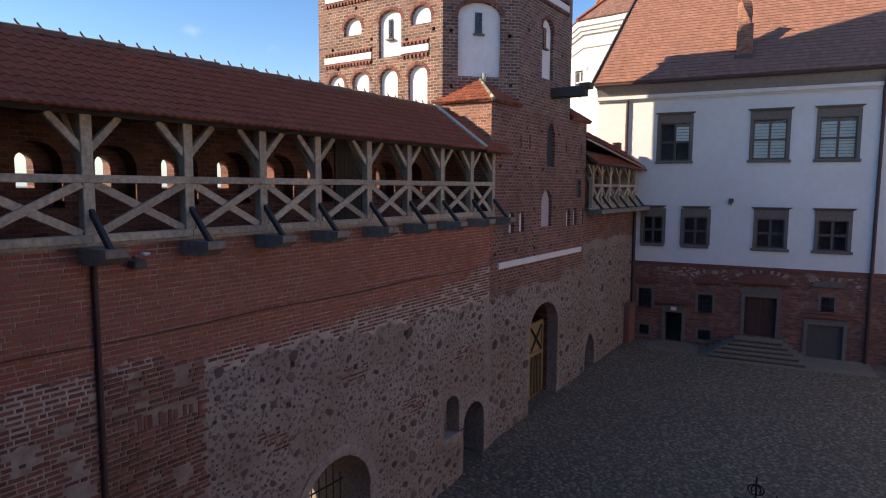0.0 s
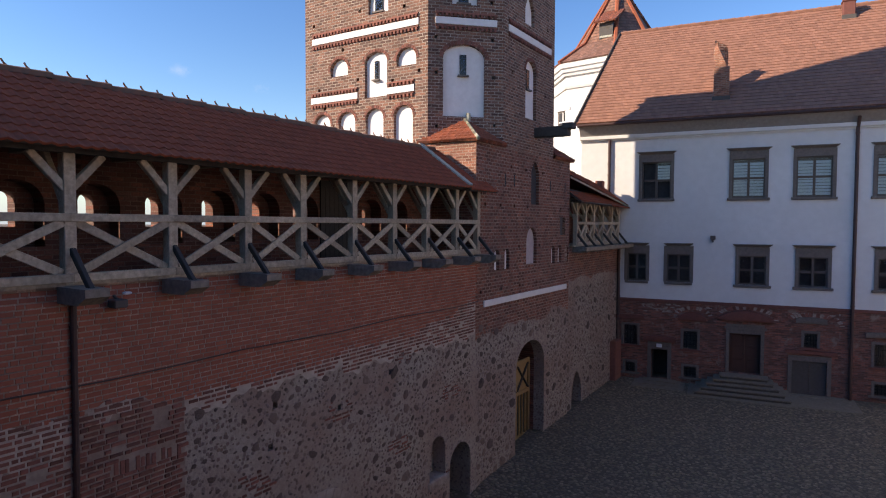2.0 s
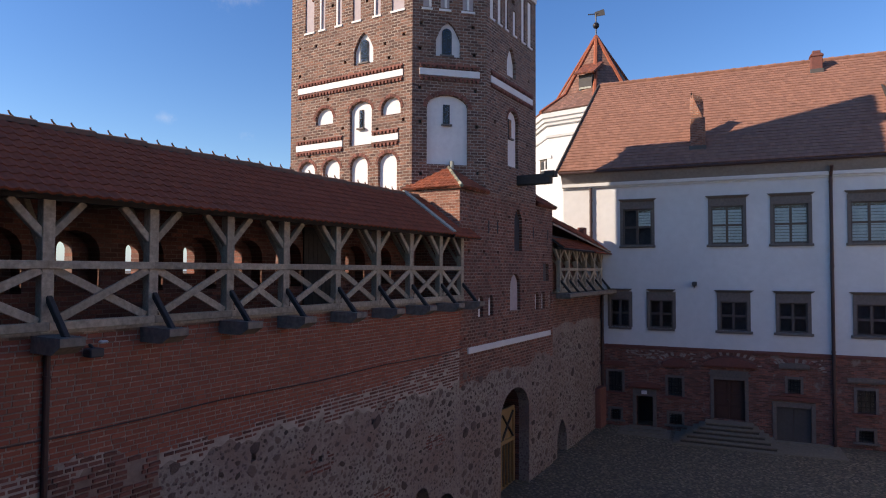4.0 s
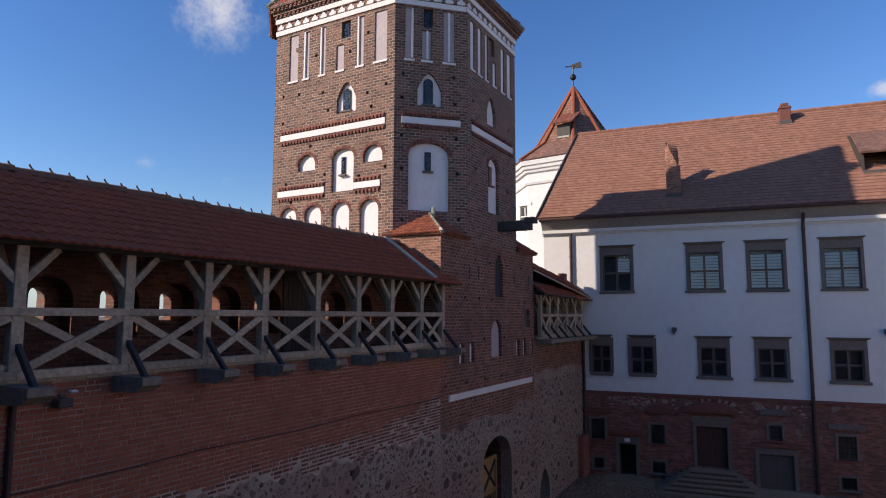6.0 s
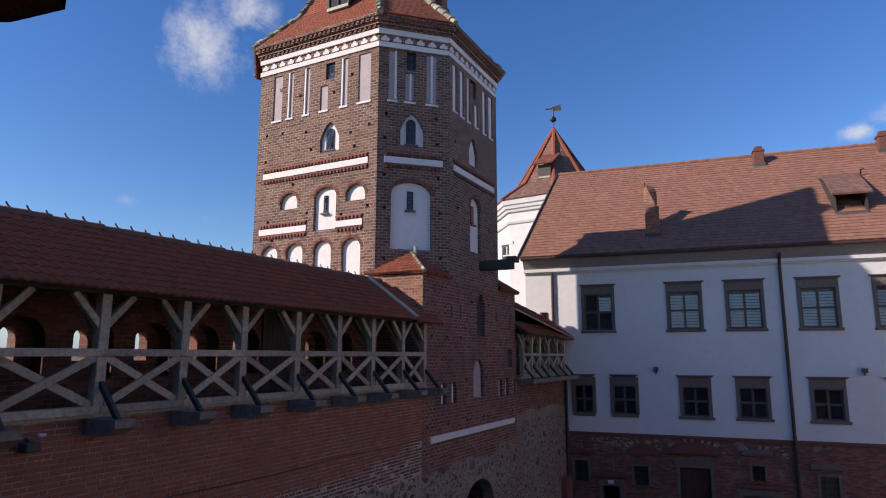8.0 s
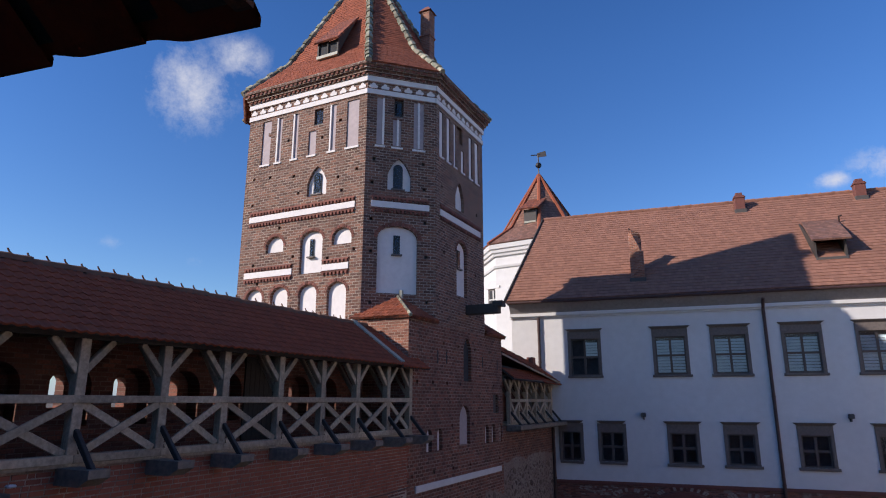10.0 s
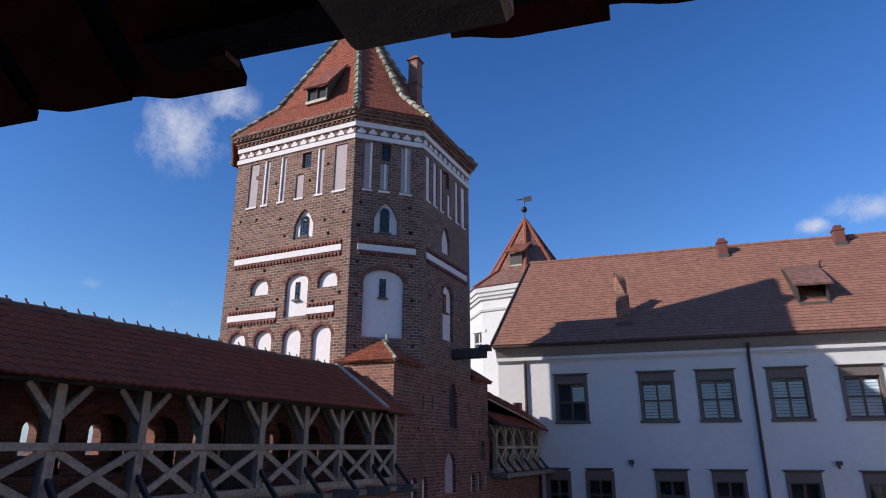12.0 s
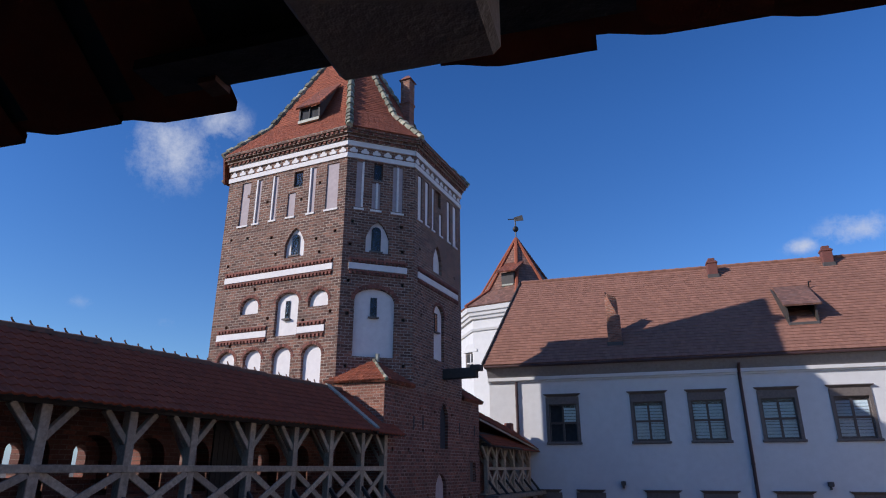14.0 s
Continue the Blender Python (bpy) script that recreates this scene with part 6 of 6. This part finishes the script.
part("wall", block(18, 19, -4, 41, 4.8, 14.6), M_PALACE, east)
part("ground_wall", block(-41, 4, -1.2, 4.8, -1, 0), M_PALACE_BRICK, east, "", plane_at((18, 0, 0), (0, -1, 0)))
slab("roof", [(17.4, 41, 14.6), (17.4, -4, 14.6), (24, -4, 20.5), (24, 41, 20.5)], 0.15, M_TILE_PALACE, east)

# iron finial of a lamp standard in the courtyard
lp = thing("lamp_standard", (-1.6, 15.1, ground_z(15.1)), "black wrought iron lamp standard with scrolled top", "lamp")
lx, ly = -1.6, 15.1
part("pole", rod([(lx, ly, ground_z(15.1)), (lx, ly, 2.35)], 0.05, 8), M_IRON, lp)
part("foot", rod([(lx, ly, ground_z(15.1)), (lx, ly, ground_z(15.1) + 0.35)], 0.14, 8), M_IRON, lp)
part("finial", rod([(lx, ly, 2.35), (lx, ly, 2.92)], 0.022, 6), M_IRON, lp)
for s in (-1, 1):
    pts = [(lx + s * 0.2 * math.sin(a) * (1 - a / 9), ly, 2.5 + 0.16 * (1 - math.cos(a)) * (1 - a / 12)) for a in [i * 0.4 for i in range(14)]]
    part("scroll", rod(pts, 0.018, 6), M_IRON, lp)
part("side_spike", rod([(lx + 0.42, ly, 2.3), (lx + 0.42, ly, 2.6)], 0.02, 6), M_IRON, lp)
part("arm", rod([(lx - 0.45, ly, 2.32), (lx + 0.45, ly, 2.32)], 0.025, 6), M_IRON, lp)

# ---- pieces of the walls and the ground, last ----
def in_any(u, v, loops_, pad):
    for l in loops_:
        us, vs = [p[0] for p in l], [p[1] for p in l]
        if min(us) - pad < u < max(us) + pad and min(vs) - pad < v < max(vs) + pad:
            return True
    return False


BRICK_HOLES = [H_GATE, H_NICHE, H_DOOR] + H_PUT
rng = random.Random(21)
bricks_new, bricks_old = [], []
CH, BL = 0.098, 0.27
r = 0
z = -0.8
while z < 8.26:
    y = 1.2 + rng.uniform(0, 0.2)
    k = 0
    while y < 19.35:
        L = BL if (k + r) % 3 else BL * 0.5
        L *= rng.uniform(0.85, 1.12) if z < 5.9 else rng.uniform(0.97, 1.02)
        k += 1
        cy, cz = y + L / 2, z + CH / 2
        foot = brick_foot(cy)
        keep, old = False, True
        gap, out = rng.uniform(0.018, 0.034), rng.uniform(0.008, 0.024)
        if in_any(cy, cz, BRICK_HOLES, 0.12):
            pass
        elif cz > foot:
            keep, old, gap, out = True, False, 0.016, rng.uniform(0.004, 0.008)
        elif cy < 5.45:
            keep = rng.random() > 0.03
            if cz > 5.5:
                gap = rng.uniform(0.026, 0.04)
            if 4.05 < cy < 4.4 and 4.6 < cz < 5.1 or 4.8 < cy < 5.1 and 4.5 < cz < 4.85:
                keep = rng.random() < 0.3
        elif cy < 7.56:
            worn = 0.5 + 0.5 * math.sin(cy * 5.1 + cz * 3.7) * math.sin(cz * 6.3 - cy * 2.2)
            keep = rng.random() > (0.3 if worn > 0.78 and cz > 5.0 else 0.05)
            out = rng.uniform(0.016, 0.05)
            if 6.1 < cy < 7.5 and 4.78 < cz < 5.1:
                keep = False
        elif cy > 7.64 and cz > rubble_top(cy):
            keep = rng.random() > 0.07 + 0.35 * max(0, 1 - (cz - rubble_top(cy)) / 0.12)
            gap = rng.uniform(0.022, 0.042)
        elif cy > 7.8 and cz > 1.0:
            keep = math.sin(cy * 1.13 + 0.4) * math.sin(cz * 2.3 + cy * 0.31) > 0.8 and rng.random() < 0.75
            gap = rng.uniform(0.03, 0.05)
        if keep:
            q = (y + gap / 2, y + L - gap / 2, z + gap / 2, z + CH - gap / 2, out, rng.uniform(-0.002, 0.002))
            (bricks_old if old else bricks_new).append(q)
        y += L
    z += CH * (1 if z > 5.8 else rng.uniform(0.95, 1.1))
    r += 1
for k in (0, 1, 2, 4, 5, 6, 7, 9, 10, 12):             # a course of bricks set on end
    y = 6.14 + 0.105 * k
    y += rng.uniform(-0.015, 0.015)
    bricks_old.append((y, y + rng.uniform(0.07, 0.088), 4.8 + rng.uniform(-0.02, 0.03), 5.06 + rng.uniform(-0.06, 0.01), rng.uniform(0.014, 0.03), 0.001))
bricks_new.sort(key=lambda q: math.hypot(q[0] - 4.9, q[2] - 7.4))
unit = {}


def brick_object(q, mat, parent):
    L, Hh = round(q[1] - q[0], 2), round(q[3] - q[2], 2)
    if (L, Hh, mat.name) not in unit:
        mesh = bpy.data.meshes.new("brick")
        e = 0.007
        mesh.from_pydata([(0, 0, -0.01), (L, 0, -0.01), (L, Hh, -0.01), (0, Hh, -0.01), (e, e, 0.012), (L - e, e, 0.012), (L - e, Hh - e, 0.012), (e, Hh - e, 0.012)], [],
                         [(4, 5, 6, 7), (0, 1, 5, 4), (1, 2, 6, 5), (2, 3, 7, 6), (3, 0, 4, 7)])
        mesh.materials.append(mat)
        unit[(L, Hh, mat.name)] = mesh
    link("brick", unit[(L, Hh, mat.name)], None, parent, "", MW @ Matrix.Translation((q[0], q[2], q[4] - 0.01)))


for q in bricks_new[:170]:
    brick_object(q, M_BRICK_PIECE, wall)
bricks_old.sort(key=lambda q: math.hypot(q[0] - 5.4, q[2] - 4.9))
for q in bricks_old[:130]:
    brick_object(q, M_BRICK_OLD, wall)
many_boxes("brickwork", bricks_new[170:], M_BRICK_PIECE, wall, MW, "courses of even red brick")
many_boxes("old_brickwork", bricks_old[130:], M_BRICK_OLD, wall, MW, "rough dark old bricks in wide joints")


def stone_shape(seed):
    g = random.Random(seed)
    bm = bmesh.new()
    bmesh.ops.create_icosphere(bm, subdivisions=1, radius=1.0)
    for v in bm.verts:
        v.co *= g.uniform(0.72, 1.18)
    vs = [tuple(v.co) for v in bm.verts]
    fs = [tuple(v.index for v in f.verts) for f in bm.faces]
    bm.free()
    return vs, fs


SHAPES = [stone_shape(s) for s in range(8)]
rng = random.Random(8)
stones = []
cell = {}
tries = 0
while tries < 90000:
    tries += 1
    y, z = rng.uniform(7.7, 36.2), rng.uniform(-0.7, 6.3)
    if 19.0 < y < 19.6:
        continue
    top = rubble_top(y) if y < 19.5 else float(np.interp(y, [19.5, 21, 23.4, 25.8, 28.4, 29, 36.2], [5.6, 5.65, 5.2, 5.4, 5.5, 6.3, 6.7])) + 0.2 * math.sin(y * 1.7)
    if z > top - 0.1 or z < ground_z(y):
        continue
    if in_any(y, z, [H_GATE], 0.45) or in_any(y, z, [H_NICHE, H_DOOR, GATE2, D3], 0.3):
        continue
    s = rng.choice((0.04, 0.05, 0.06, 0.07, 0.085, 0.10, 0.12, 0.14, 0.17)) * (1 if tries > 2500 else 1.15)
    bare = 0.5 + 0.5 * math.sin(y * 0.9 + z * 1.3 + 0.7)
    if y < 14.2 and z > 2.6:
        dense = 1.6 + 1.3 * bare
    elif y < 19.5:
        dense, s = 0.9 + 0.6 * bare, s * (1.45 if tries < 30000 else 1.0)
    else:
        dense, s = 0.85 + 0.4 * bare, s * (1.7 if tries < 30000 else 1.1)
    key = (int(y / 0.5), int(z / 0.5))
    ok = True
    for a in (-1, 0, 1):
        for b in (-1, 0, 1):
            for q in cell.get((key[0] + a, key[1] + b), ()):
                if math.hypot(q[0] - y, q[1] - z) < (q[2] + s) * 1.04 * (0.62 + 0.22 * dense):
                    ok = False
    if ok:
        q = (y, z, s, s * rng.uniform(0.5, 0.9), rng.uniform(-0.7, 0.7), rng.randrange(8), rng.uniform(0.14, 0.24))
        cell.setdefault(key, []).append(q)
        stones.append(q)


def stone_pose(q):
    x = XW if q[0] < 19.5 else (-11.0 if q[0] < 28.45 else -11.08)
    return Matrix.Translation((x - 0.35 * q[2] * q[6], q[0], q[1])) @ Matrix.Rotation(q[4], 4, "X") @ Matrix.Diagonal((q[2] * q[6], q[2], q[3], 1))


stones.sort(key=lambda q: math.hypot(q[0] - 9.6, q[1] - 4.2))
meshes = []
for vs, fs in SHAPES:
    mesh = bpy.data.meshes.new("stone")
    mesh.from_pydata(vs, [], fs)
    mesh.materials.append(M_STONE)
    meshes.append(mesh)
for q in stones[:300]:
    link("stone", meshes[q[5]], None, wall, "", stone_pose(q))
vs_all, fs_all = [], []
for q in stones[300:]:
    vs, fs = SHAPES[q[5]]
    k = len(vs_all)
    m = stone_pose(q)
    vs_all += [tuple(m @ Vector(v)) for v in vs]
    fs_all += [tuple(i + k for i in f) for f in fs]
mesh = bpy.data.meshes.new("rubble")
mesh.from_pydata(vs_all, [], fs_all)
tagged(link("rubble_stones", mesh, M_STONE, wall, "dark field stones bedded in lime mortar"), kind="stuff")

# cobbles
rng = random.Random(4)
vs_all, fs_all = [], []
y = 12.0
row = 0
while y < 37.0:
    x = -10.95 + (0.1 if row % 2 else 0)
    while x < 6.0:
        cx, cy = x + rng.uniform(-0.065, 0.065), y + rng.uniform(-0.055, 0.055)
        if (Vector((cx, cy, 0)) - PO).dot(BACK) < -0.1:
            k = len(vs_all)
            rx, ry, h, t0 = rng.uniform(0.055, 0.12), rng.uniform(0.05, 0.095), rng.uniform(0.006, 0.026), rng.uniform(0, 1)
            gz = ground_z(cy)
            for rr, hh in ((1.0, -0.01), (0.6, h)):
                for i in range(6):
                    a = t0 + i * math.tau / 6
                    vs_all.append((cx + rx * rr * math.cos(a), cy + ry * rr * math.sin(a), gz + hh))
            fs_all += [(k + i, k + (i + 1) % 6, k + 6 + (i + 1) % 6, k + 6 + i) for i in range(6)] + [tuple(k + 6 + i for i in range(6))]
        x += 0.2
    y += 0.165
    row += 1
mesh = bpy.data.meshes.new("cobbles")
mesh.from_pydata(vs_all, [], fs_all)
tagged(link("cobblestones", mesh, M_COBBLE_STONE, ground, "worn grey cobblestones"), kind="stuff")
